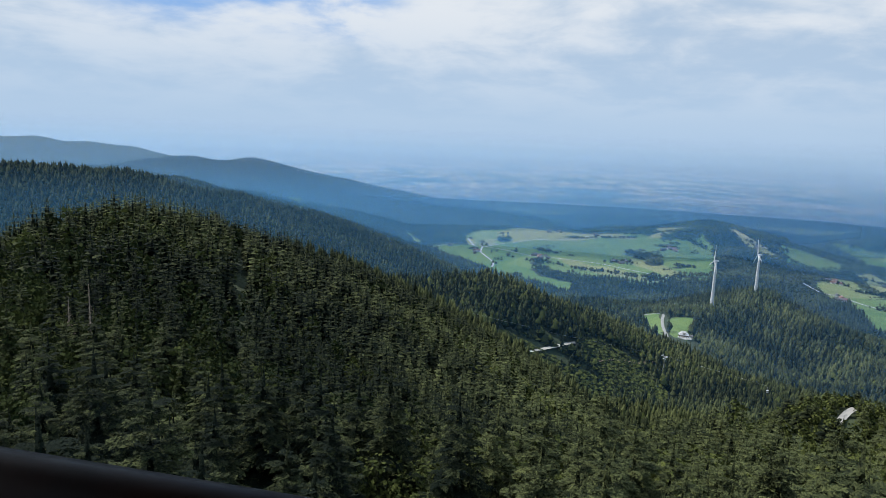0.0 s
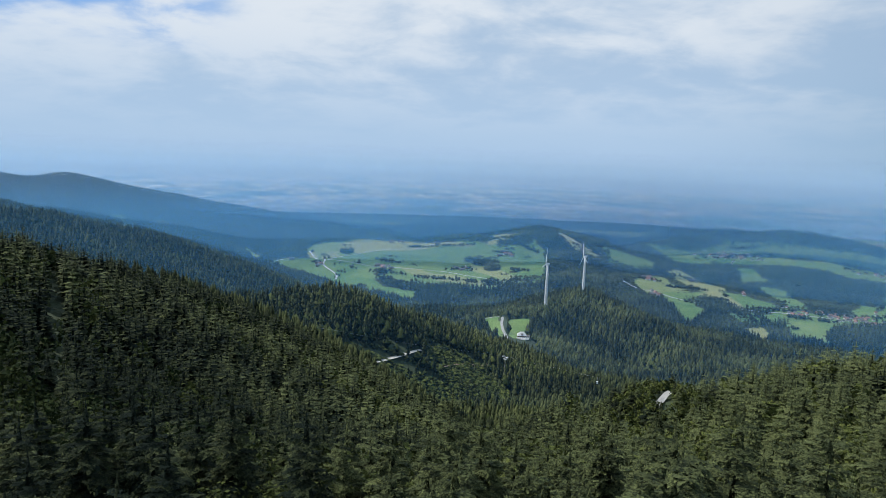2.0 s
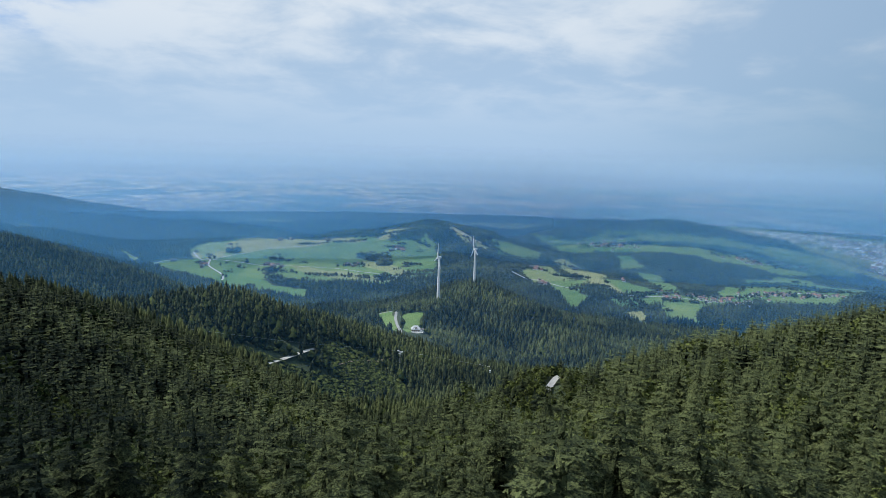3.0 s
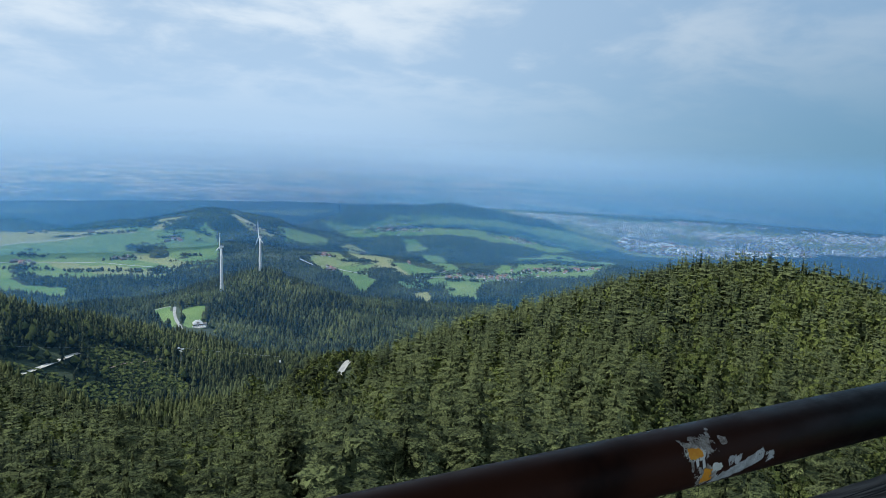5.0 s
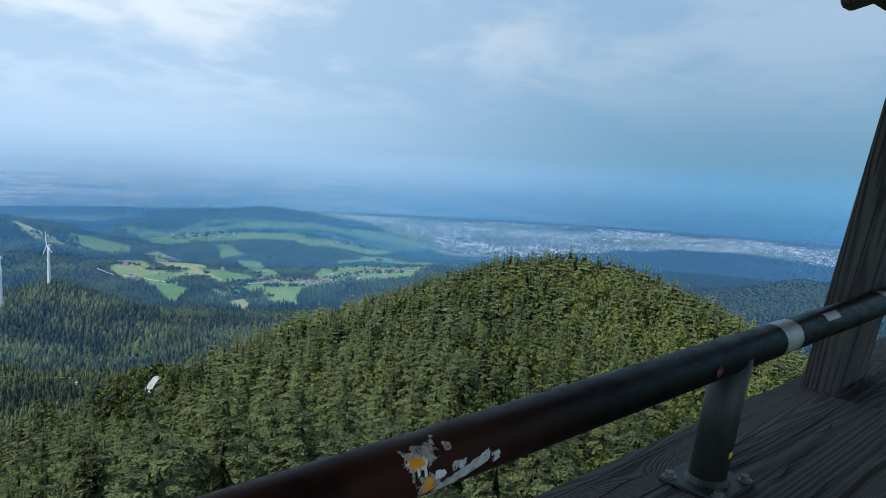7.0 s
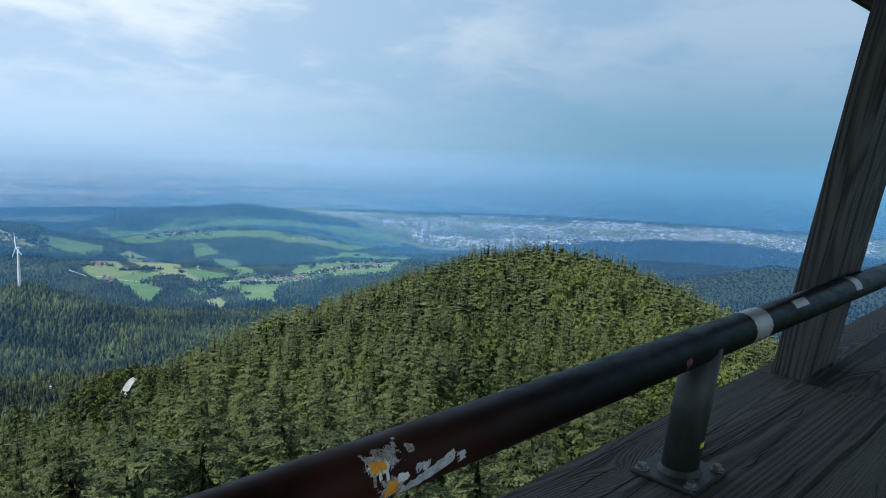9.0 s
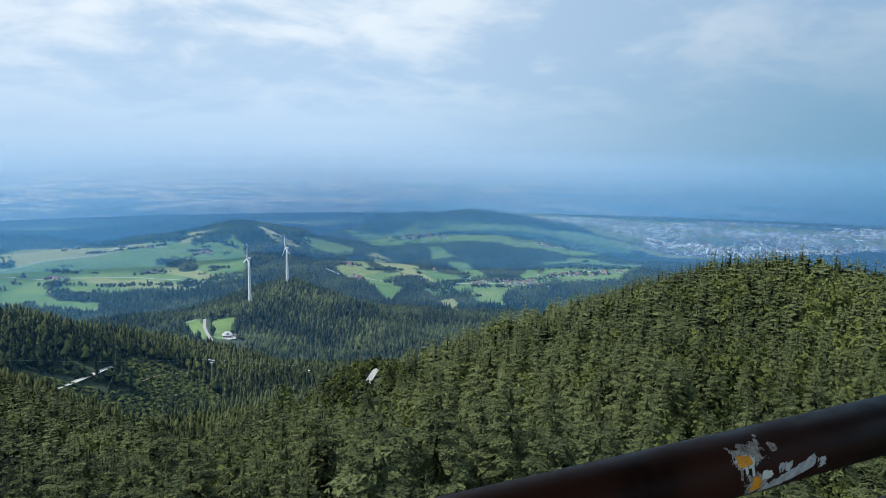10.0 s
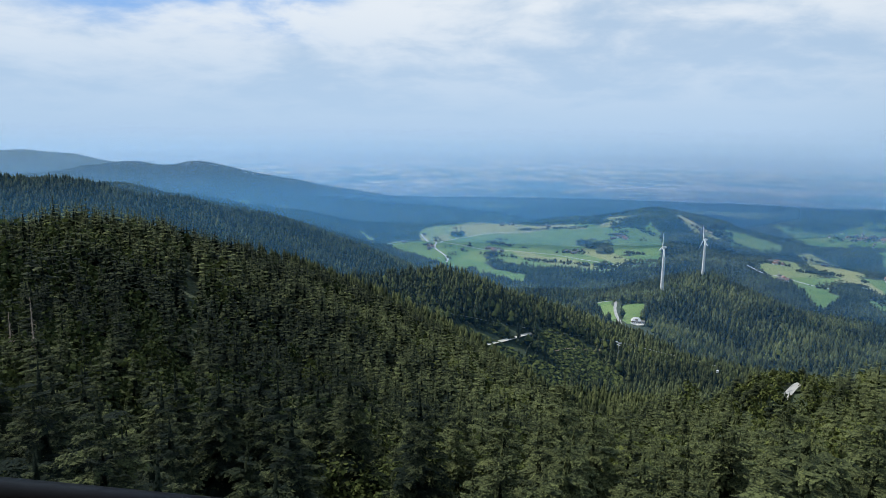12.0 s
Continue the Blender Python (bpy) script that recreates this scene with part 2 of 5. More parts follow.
def height(x, y):
    """Height of the bare ground at the points x, y (arrays)."""
    x, y = np.asarray(x, float), np.asarray(y, float)
    tops = [np.full(x.shape, PLAIN)]
    for slope, curve, crest in RIDGES:
        best = np.full(x.shape, -1e9)
        nodes = [(*spot(b, r), h) for b, r, h in crest]
        for (x0, y0, h0), (x1, y1, h1) in zip(nodes, nodes[1:]):
            dx, dy = x1 - x0, y1 - y0
            s = np.clip(((x - x0) * dx + (y - y0) * dy) / (dx * dx + dy * dy), 0, 1)
            d = np.hypot(x - x0 - s * dx, y - y0 - s * dy)
            s = s * s * (3 - 2 * s)
            d = np.sqrt(d * d + 400) - 20
            best = np.maximum(best, h0 + s * (h1 - h0) - slope * d - curve * d * d)
        tops.append(best)
    tops = np.array(tops)
    k = 7.0
    m = tops.max(0)
    z = m + k * np.log(np.exp((tops - m) / k).sum(0)) - k * 0.4
    r = np.hypot(x, y)
    rough = 2.2 * np.sin(x / 47 + 1.3 * np.sin(y / 61)) + 1.8 * np.sin(y / 39 + 1.7 * np.sin(x / 83)) + 5 * np.sin(x / 190 + y / 260) * np.sin(y / 170)
    return z + rough * np.clip((r - 60) / 300, 0, 1) * np.clip((z - PLAIN) / 40, 0, 1)


# ---------------------------------------------------------------- ground cover
FIELDS, COPSES = [], []


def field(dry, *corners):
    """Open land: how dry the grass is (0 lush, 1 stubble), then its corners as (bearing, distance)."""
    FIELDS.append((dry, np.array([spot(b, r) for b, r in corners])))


def copse(*patch):
    """A wood that stands inside the open land: bearing, distance, half width across, half depth."""
    COPSES.append(patch)


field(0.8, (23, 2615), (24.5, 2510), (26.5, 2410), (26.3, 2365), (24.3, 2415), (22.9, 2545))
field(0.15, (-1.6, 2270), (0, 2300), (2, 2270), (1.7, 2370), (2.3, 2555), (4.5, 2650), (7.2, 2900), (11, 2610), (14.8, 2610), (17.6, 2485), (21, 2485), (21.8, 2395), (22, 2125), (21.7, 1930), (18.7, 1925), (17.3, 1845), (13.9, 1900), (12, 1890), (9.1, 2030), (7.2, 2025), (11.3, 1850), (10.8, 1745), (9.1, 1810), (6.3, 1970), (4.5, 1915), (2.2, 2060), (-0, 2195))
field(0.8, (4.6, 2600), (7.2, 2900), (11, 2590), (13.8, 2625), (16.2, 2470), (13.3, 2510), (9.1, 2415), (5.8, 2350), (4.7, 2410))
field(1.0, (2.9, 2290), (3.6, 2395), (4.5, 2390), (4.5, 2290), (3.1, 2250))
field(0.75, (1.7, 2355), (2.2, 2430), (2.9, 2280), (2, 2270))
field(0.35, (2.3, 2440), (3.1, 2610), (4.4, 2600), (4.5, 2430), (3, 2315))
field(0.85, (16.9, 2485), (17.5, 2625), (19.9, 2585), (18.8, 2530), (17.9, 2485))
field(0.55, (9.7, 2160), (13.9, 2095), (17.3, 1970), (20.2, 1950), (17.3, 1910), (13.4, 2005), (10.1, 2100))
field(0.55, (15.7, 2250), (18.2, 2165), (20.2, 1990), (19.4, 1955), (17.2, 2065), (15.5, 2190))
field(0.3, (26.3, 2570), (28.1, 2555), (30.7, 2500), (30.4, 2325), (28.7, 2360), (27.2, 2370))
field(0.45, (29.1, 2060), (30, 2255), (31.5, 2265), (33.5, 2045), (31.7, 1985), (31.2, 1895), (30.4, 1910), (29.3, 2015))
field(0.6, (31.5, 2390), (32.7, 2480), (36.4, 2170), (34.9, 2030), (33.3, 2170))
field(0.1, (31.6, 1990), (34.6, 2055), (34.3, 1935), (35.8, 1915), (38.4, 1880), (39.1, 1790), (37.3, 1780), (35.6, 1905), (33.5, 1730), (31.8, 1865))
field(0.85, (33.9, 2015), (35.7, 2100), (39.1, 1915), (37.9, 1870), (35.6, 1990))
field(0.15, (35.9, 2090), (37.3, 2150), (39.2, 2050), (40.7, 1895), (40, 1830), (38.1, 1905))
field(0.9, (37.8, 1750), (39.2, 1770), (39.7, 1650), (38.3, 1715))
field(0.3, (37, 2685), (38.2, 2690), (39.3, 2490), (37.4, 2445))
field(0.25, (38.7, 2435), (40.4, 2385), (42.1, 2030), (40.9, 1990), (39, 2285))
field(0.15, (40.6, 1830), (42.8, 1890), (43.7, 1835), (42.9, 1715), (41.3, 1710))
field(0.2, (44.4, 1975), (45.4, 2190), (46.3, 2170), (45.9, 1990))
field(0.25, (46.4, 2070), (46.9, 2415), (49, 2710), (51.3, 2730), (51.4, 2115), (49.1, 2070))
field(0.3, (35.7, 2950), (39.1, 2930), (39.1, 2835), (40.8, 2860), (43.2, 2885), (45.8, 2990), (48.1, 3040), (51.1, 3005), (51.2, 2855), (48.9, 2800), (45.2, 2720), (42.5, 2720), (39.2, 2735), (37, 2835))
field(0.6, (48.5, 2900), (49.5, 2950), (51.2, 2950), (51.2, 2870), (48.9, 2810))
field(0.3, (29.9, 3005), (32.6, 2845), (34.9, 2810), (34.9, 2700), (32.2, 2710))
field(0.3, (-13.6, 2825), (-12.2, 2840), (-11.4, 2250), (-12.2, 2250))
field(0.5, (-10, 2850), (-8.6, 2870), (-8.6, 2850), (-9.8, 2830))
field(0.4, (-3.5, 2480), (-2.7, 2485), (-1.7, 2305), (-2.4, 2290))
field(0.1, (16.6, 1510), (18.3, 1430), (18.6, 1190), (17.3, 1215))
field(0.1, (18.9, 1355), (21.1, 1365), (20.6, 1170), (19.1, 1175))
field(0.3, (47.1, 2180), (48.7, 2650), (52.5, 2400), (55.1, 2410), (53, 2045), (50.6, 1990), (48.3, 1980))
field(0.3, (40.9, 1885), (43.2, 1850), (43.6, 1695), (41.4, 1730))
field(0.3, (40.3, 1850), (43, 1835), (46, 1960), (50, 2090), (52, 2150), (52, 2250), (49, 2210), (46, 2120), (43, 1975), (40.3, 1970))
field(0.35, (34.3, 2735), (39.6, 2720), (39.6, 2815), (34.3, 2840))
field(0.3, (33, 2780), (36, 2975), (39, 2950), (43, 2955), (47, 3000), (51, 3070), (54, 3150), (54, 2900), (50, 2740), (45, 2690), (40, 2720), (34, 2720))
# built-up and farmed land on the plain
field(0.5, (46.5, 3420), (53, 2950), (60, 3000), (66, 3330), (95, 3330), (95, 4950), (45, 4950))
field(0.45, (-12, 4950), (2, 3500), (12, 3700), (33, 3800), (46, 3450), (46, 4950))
copse(15.9, 2290, 34, 26)
copse(16.7, 2260, 40, 36)
copse(17.5, 2190, 26, 34)
copse(5.2, 2385, 20, 30)
copse(8.0, 2085, 24, 22)
copse(17.5, 1955, 26, 16)
copse(19.3, 2140, 17, 18)
copse(20.2, 2000, 42, 14)
copse(18.9, 2475, 52, 30)
copse(20.3, 2470, 20, 22)
copse(35.2, 1945, 62, 13)
copse(38.4, 1905, 44, 22)
copse(36.3, 1870, 70, 26)
copse(33.0, 2100, 60, 9)
copse(48.2, 2320, 60, 40)
copse(49.6, 2240, 44, 26)
copse(50.8, 2300, 40, 30)
copse(52.2, 2280, 40, 26)
copse(37.0, 2900, 60, 14)
copse(41.5, 2790, 70, 12)
copse(44.6, 2800, 80, 12)
copse(47.6, 2860, 60, 14)
# felled strips and track sides: bearing, distance, half width, half depth
CLEARED = [(7.4, 677, 20, 9), (10.6, 723, 34, 9), (9.0, 699, 26, 9), (14.7, 752, 26, 7), (17.0, 803, 30, 7), (32.25, 205, 2.6, 8), (18.6, 1250, 9, 190), (-16.9, 300, 2.9, 140), (20.2, 1150, 26, 75)]
# young growth beside the roads
YOUNG = [(9.5, 655, 66, 62), (16.0, 740, 50, 62), (32.4, 211, 27, 34), (32.1, 175, 8, 30), (18.6, 1120, 16, 70), (20.2, 1050, 36, 125)]


def inside(x, y, patch, wobble=0.0):
    """How deep the points lie in a patch: above 0 inside, 1 at its middle."""
    cx, cy = spot(patch[0], patch[1])
    b = math.radians(patch[0])
    dx, dy = x - cx, y - cy
    across, deep = dx * math.cos(b) - dy * math.sin(b), dx * math.sin(b) + dy * math.cos(b)
    q = np.sqrt((across / patch[2]) ** 2 + (deep / patch[3]) ** 2)
    if wobble:
        q = q + wobble * (np.sin(x / 37 + np.sin(y / 29)) + np.sin(y / 43 + 1.4 * np.sin(x / 31)))
    return 1 - q


def in_field(x, y, corners):
    """Whether the points lie inside a field."""
    odd = np.zeros(x.shape, bool)
    for (x0, y0), (x1, y1) in zip(corners, np.roll(corners, -1, axis=0)):
        if y0 != y1:
            odd ^= ((y0 > y) != (y1 > y)) & (x < (x1 - x0) * (y - y0) / (y1 - y0) + x0)
    return odd


def open_land(x, y):
    """1 on grass, 0 in woods; and how dry the grass is."""
    cover, dry = np.zeros(x.shape), np.zeros(x.shape)
    wx, wy = x + 5 * np.sin(x / 23 + np.sin(y / 17)), y + 5 * np.sin(y / 19 + 1.4 * np.sin(x / 29))
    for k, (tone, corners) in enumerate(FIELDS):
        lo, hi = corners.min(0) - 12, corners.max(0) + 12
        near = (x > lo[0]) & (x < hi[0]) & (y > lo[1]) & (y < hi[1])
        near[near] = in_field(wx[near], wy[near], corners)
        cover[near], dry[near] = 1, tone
    for c in COPSES:
        cover = np.minimum(cover, 1 - np.clip(inside(x, y, c, 0.12) * 5 + 0.5, 0, 1))
    return cover, dry


def mesh_of(name, verts, tris, mat, tint=None, attribute="tint"):
    me = bpy.data.meshes.new(name)
    verts, tris = np.asarray(verts, np.float32).reshape(-1, 3), np.asarray(tris, np.int32)
    k = tris.shape[1]
    me.vertices.add(len(verts))
    me.vertices.foreach_set("co", verts.ravel())
    me.loops.add(tris.size)
    me.loops.foreach_set("vertex_index", tris.ravel())
    me.polygons.add(len(tris))
    me.polygons.foreach_set("loop_start", np.arange(0, tris.size, k, dtype=np.int32))
    me.materials.append(mat)
    if tint is not None:
        me.attributes.new(attribute, "FLOAT", "POINT").data.foreach_set("value", np.asarray(tint, np.float32))
    me.update(calc_edges=True)
    return me


def make_ground():
    bearings = np.radians(np.concatenate([np.arange(-40, 97, 0.24), np.arange(98, 319, 2.5)]))
    dist = np.concatenate([[0.002], np.arange(6, 60, 6), np.arange(60, 1000, 16), np.arange(1000, 1680, 15), np.arange(1680, 3060, 10), np.arange(3060, 4960, 45)])
    b, r = np.meshgrid(bearings, dist, indexing="ij")
    x, y = r * np.sin(b), r * np.cos(b)
    z = height(x, y)
    cover, dry = open_land(x, y)
    nb, nr = len(bearings), len(dist)
    i, j = np.meshgrid(np.arange(nb), np.arange(nr - 1), indexing="ij")
    i2 = (i + 1) % nb
    quads = np.stack([i * nr + j, i * nr + j + 1, i2 * nr + j + 1, i2 * nr + j], -1).reshape(-1, 4)[:, ::-1]
    me = mesh_of("ground", np.stack([x, y, z], -1), quads, LAND, cover.ravel(), "cover")
    me.attributes.new("dry", "FLOAT", "POINT").data.foreach_set("value", dry.ravel().astype(np.float32))
    me.polygons.foreach_set("use_smooth", np.ones(len(me.polygons), bool))
    ob = tagged(new("ground", me), "wooded mountains and green pastures falling to a wide plain", "ground", kind="structure")
    # highest sight angle of bare ground out to each distance, to leave out trees in dead ground
    el = np.arctan2(z - EYE, r)
    return bearings, dist, np.maximum.accumulate(el, axis=1)


BEARINGS, DIST, SKYLINE = make_ground()


# ---------------------------------------------------------------- trees
def kites(base, way, side, length, width, sag):
    """Small folded sprays: four corners, two triangles each."""
    n = len(base)
    length, width, sag = (np.broadcast_to(np.asarray(v, float), (n,))[:, None] for v in (length, width, sag))
    up = np.array([[0, 0, 1.0]])
    mid = base + way * length * 0.5
    v = np.stack([base, mid + side * width - up * sag * 0.5, base + way * length - up * sag, mid - side * width - up * sag * 0.5], 1)
    f = np.arange(n)[:, None, None] * 4 + np.array([[0, 1, 2], [0, 2, 3]])[None]
    return v.reshape(-1, 3), f.reshape(-1, 3)


def join(pieces):
    vs, fs, at = [], [], 0
    for v, f in pieces:
        vs.append(v)
        fs.append(f + at)
        at += len(v)
    return np.concatenate(vs), np.concatenate(fs)


def cone(sides, r, z0, z1, jag=0.0, rng=None):
    a = np.arange(sides) * 2 * math.pi / sides + (rng.uniform(0, 6) if rng else 0)
    rr = r * (1 + (rng.uniform(-jag, jag, sides) if rng else 0))
    zz = z0 + (rng.uniform(-jag, jag, sides) * r * 0.5 if rng else 0)
    v = np.concatenate([np.stack([rr * np.cos(a), rr * np.sin(a), zz + 0 * a], -1), [[0, 0, z1]]])
    return v, np.array([[k, (k + 1) % sides, sides] for k in range(sides)])


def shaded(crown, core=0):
    """A crown with its tint offsets: the core's shade is put into a darker tint."""
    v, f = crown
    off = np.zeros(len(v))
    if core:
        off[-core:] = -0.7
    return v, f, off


def spruce_crown(rng, h, r, tiers, points, twigs=0, tip=1.0, start=0.32):
    """A spruce: tiers of boughs that spread and droop round the stem, each folded like a roof; with twigs, each bough carries pairs of hanging sprays."""
    base, way, side, length, width, sag, tone = [], [], [], [], [], [], []
    lean = rng.uniform(0, 6.283)
    for k in range(tiers):
        u = (k + rng.uniform(-0.25, 0.25)) / tiers
        n = max(4, round(points * (1 - 0.5 * u)))
        for i in range(n):
            a = 6.283 * (i + rng.uniform(-0.32, 0.32)) / n + k * 1.7
            reach = (r * (1 - max(u, 0)) ** 0.64 + 0.022 * h) * rng.uniform(0.60, 1.15) * (1 + 0.12 * math.cos(a - lean))
            z = h * (start + (0.96 - start) * u) + rng.uniform(-0.35, 0.35)
            out = np.array([math.cos(a), math.sin(a), 0.55 * u - 0.30 + rng.uniform(-0.12, 0.12)])
            cross = np.array([-math.sin(a), math.cos(a), rng.uniform(-0.18, 0.18)])
            shade = rng.normal(0, 0.10)
            p = np.array([0, 0, z])
            base.append(p + out * reach * 0.06), way.append(out), side.append(cross), length.append(reach)
            width.append(reach * math.sin(math.pi / n) * (0.6 if twigs else 0.86)), sag.append(reach * 0.16), tone.append(shade)
            for j in range(twigs):
                v = 0.30 + 0.62 * (j + rng.uniform(0, 1)) / twigs
                for turn in (-1, 1):
                    b = a + turn * rng.uniform(0.5, 1.0)
                    d = np.array([math.cos(b), math.sin(b), out[2] - rng.uniform(0.05, 0.75)])
                    d /= np.linalg.norm(d)
                    base.append(p + out * reach * v - np.array([0, 0, reach * 0.16 * v * v])), way.append(d)
                    side.append(np.array([-math.sin(b), math.cos(b), rng.normal(0, 0.35)]))
                    ln = reach * (0.62 - 0.42 * v) * rng.uniform(0.7, 1.25) + 0.12
                    length.append(ln), width.append(ln * rng.uniform(0.22, 0.34)), sag.append(ln * 0.22), tone.append(shade + rng.normal(0.04, 0.08))
    v, f = kites(np.array(base), np.array(way), np.array(side), length, width, sag)
    # inner shade painted into the tint: boughs darker at the stem, lighter at tips
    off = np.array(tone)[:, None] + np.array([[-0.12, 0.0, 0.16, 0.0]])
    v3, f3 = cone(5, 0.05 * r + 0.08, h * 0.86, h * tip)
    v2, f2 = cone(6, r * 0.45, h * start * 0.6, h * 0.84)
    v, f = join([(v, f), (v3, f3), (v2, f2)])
    # the core cone is tinted darker for the shade inside the crown
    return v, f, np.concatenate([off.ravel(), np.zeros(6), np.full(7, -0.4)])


def leafy_crown(rng, h, r, lumps, leaves, size):
    """A broadleaf crown: many leaf clumps on uneven lumps, with gaps, round a dark core."""
    pieces = []
    for k in range(lumps):
        a, up = rng.uniform(0, 6.283), rng.uniform(-0.7, 1)
        flat = math.sqrt(1 - min(1, abs(up)) ** 2)
        c = np.array([math.cos(a) * flat * r * 0.6, math.sin(a) * flat * r * 0.6, h * 0.56 + up * h * 0.27])
        lr = r * rng.uniform(0.34, 0.56)
        d = rng.normal(size=(leaves, 3))
        d /= np.linalg.norm(d, axis=1)[:, None]
        d[:, 2] = np.abs(d[:, 2]) * rng.choice((1, 1, 1, -1), leaves)
        p = c + d * lr * rng.uniform(0.75, 1.12, (leaves, 1))
        w = np.cross(d, rng.normal(size=(leaves, 3))) + d * 0.35
        w /= np.linalg.norm(w, axis=1)[:, None]
        s = np.cross(w, d)
        s /= np.linalg.norm(s, axis=1)[:, None] + 1e-6
        pieces.append(kites(p, w, s, size * rng.uniform(0.7, 1.4, leaves), size * 0.42, size * 0.15))
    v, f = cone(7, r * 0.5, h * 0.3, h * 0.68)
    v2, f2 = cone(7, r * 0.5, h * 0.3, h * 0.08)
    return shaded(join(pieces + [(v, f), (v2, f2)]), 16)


def plain_crown(rng, h, r, tiers, sides):
    """A far spruce: stacked ragged skirts."""
    rows = np.arange(tiers) / tiers
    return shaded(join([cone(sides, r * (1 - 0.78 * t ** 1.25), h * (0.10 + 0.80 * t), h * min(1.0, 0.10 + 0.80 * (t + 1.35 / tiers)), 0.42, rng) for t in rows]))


def round_crown(rng, h, r, tiers, sides):
    a, b = cone(sides, r, h * 0.55, h, 0.25, rng), cone(sides, r, h * 0.55, h * 0.1, 0.25, rng)
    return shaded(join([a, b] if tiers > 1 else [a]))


def stretched(points, spacing, rng, lo, hi, b0=-37, b1=94):
    """Jittered grid of places between two distances and bearings."""
    g = np.arange(-hi, hi, spacing)
    x, y = np.meshgrid(g, g)
    x = x + 0.5 * spacing * (np.arange(len(x)) % 2)[:, None]
    x, y = x + rng.uniform(-0.7, 0.7, x.shape) * spacing, y + rng.uniform(-0.7, 0.7, x.shape) * spacing
    x, y = 0.866 * x - 0.5 * y, 0.5 * x + 0.866 * y
    r, b = np.hypot(x, y), np.degrees(np.arctan2(x, y))
    k = (r >= lo) & (r < hi) & (b > b0) & (b < b1)
    return x[k], y[k]


def wooded(x, y):
    cover, _ = open_land(x, y)
    ok = cover < 0.5
    for c in CLEARED:
        ok &= inside(x, y, c) < 0
    return ok


def in_sight(x, y, top):
    r, b = np.hypot(x, y), np.arctan2(x, y)
    i = np.clip(np.searchsorted(BEARINGS[:571], b), 0, 570)
    j = np.clip(np.searchsorted(DIST, r) - 3, 0, len(DIST) - 1)
    return np.arctan2(top - EYE, r) > SKYLINE[i, j] + 0.004


def broadleaf_share(x, y):
    """Share of broadleaf trees: mixed patches on the slopes, more to the left and near the tower."""
    n = np.sin(x / 61 + 1.1 * np.sin(y / 47)) + np.sin(y / 53 + 1.6 * np.sin(x / 71))
    b = np.degrees(np.arctan2(x, y))
    return np.clip(0.14 + 0.14 * n + 0.22 * np.clip((b - 56) / 8, 0, 1) + 0.22 * np.clip((-4 - b) / 14, 0, 1) * (np.hypot(x, y) < 700), 0, 0.7)


def plant(name, label, spacing, lo, hi, spruces, beeches, rng, tall, seen=True, needles=None):
    x, y = stretched(None, spacing, rng, lo, hi)
    k = wooded(x, y)
    x, y = x[k], y[k]
    z = height(x, y)
    size = rng.uniform(0.74, 1.15, len(x))
    bearing = np.degrees(np.arctan2(x, y))
    size = np.where((bearing > 27) & (np.hypot(x, y) > 1600), size * 0.62, size)
    young = np.zeros(len(x), bool)
    for c in YOUNG:
        young |= inside(x, y, c, 0.1) > 0
    size = np.where(young, size * 0.32, size)
    if seen:
        k = in_sight(x, y, z + tall * size)
        x, y, z, size, young, bearing = x[k], y[k], z[k], size[k], young[k], bearing[k]
    leafy = rng.uniform(size=len(x)) < broadleaf_share(x, y)
    far = np.hypot(x, y)
    # sunlight put into tint on the right, shade on the left and blue hills
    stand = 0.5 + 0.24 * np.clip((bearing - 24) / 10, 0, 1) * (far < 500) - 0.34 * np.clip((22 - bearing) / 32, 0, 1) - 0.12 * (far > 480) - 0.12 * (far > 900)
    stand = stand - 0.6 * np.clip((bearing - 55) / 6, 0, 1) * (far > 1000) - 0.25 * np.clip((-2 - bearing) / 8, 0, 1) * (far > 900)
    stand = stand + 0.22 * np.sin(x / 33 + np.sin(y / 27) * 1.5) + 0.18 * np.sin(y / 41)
    for kind, pool, mat in (("spruce", spruces, needles or SPRUCE), ("broadleaf", beeches, BEECH)):
        vs, fs, ts, at = [], [], [], 0
        who = np.where(leafy == (kind == "broadleaf"))[0]
        pick = rng.integers(0, len(pool), len(who))
        for p, (v, f, off) in enumerate(pool):
            w = who[pick == p]
            if not len(w):
                continue
            a = rng.uniform(0, 6.283, len(w))
            s, c, q = size[w], np.cos(a)[:, None], np.sin(a)[:, None]
            fat = (s * rng.uniform(0.85, 1.15, len(w)) * (1 + 0.9 * young[w]))[:, None]
            vx = (v[None, :, 0] * c - v[None, :, 1] * q) * fat + x[w][:, None]
            vy = (v[None, :, 0] * q + v[None, :, 1] * c) * fat + y[w][:, None]
            vz = v[None, :, 2] * s[:, None] + z[w][:, None] - 0.3
            vs.append(np.stack([vx, vy, vz], -1).reshape(-1, 3))
            fs.append((f[None] + (np.arange(len(w)) * len(v))[:, None, None]).reshape(-1, 3) + at)
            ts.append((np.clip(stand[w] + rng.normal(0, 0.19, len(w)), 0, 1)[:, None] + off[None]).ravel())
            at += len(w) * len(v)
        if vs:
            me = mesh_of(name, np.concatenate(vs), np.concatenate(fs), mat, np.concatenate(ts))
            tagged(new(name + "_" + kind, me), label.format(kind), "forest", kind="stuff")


def part(name, data, mat, parent, label=""):
    """Links a mesh, or a bmesh, as one part of a thing."""
    if isinstance(data, bmesh.types.BMesh):
        me = bpy.data.meshes.new(name)
        data.to_mesh(me)
        data.free()
        data = me
    if mat and not data.materials:
        data.materials.append(mat)
    ob = new(name, data)
    ob.parent = parent
    return tagged(ob, label)


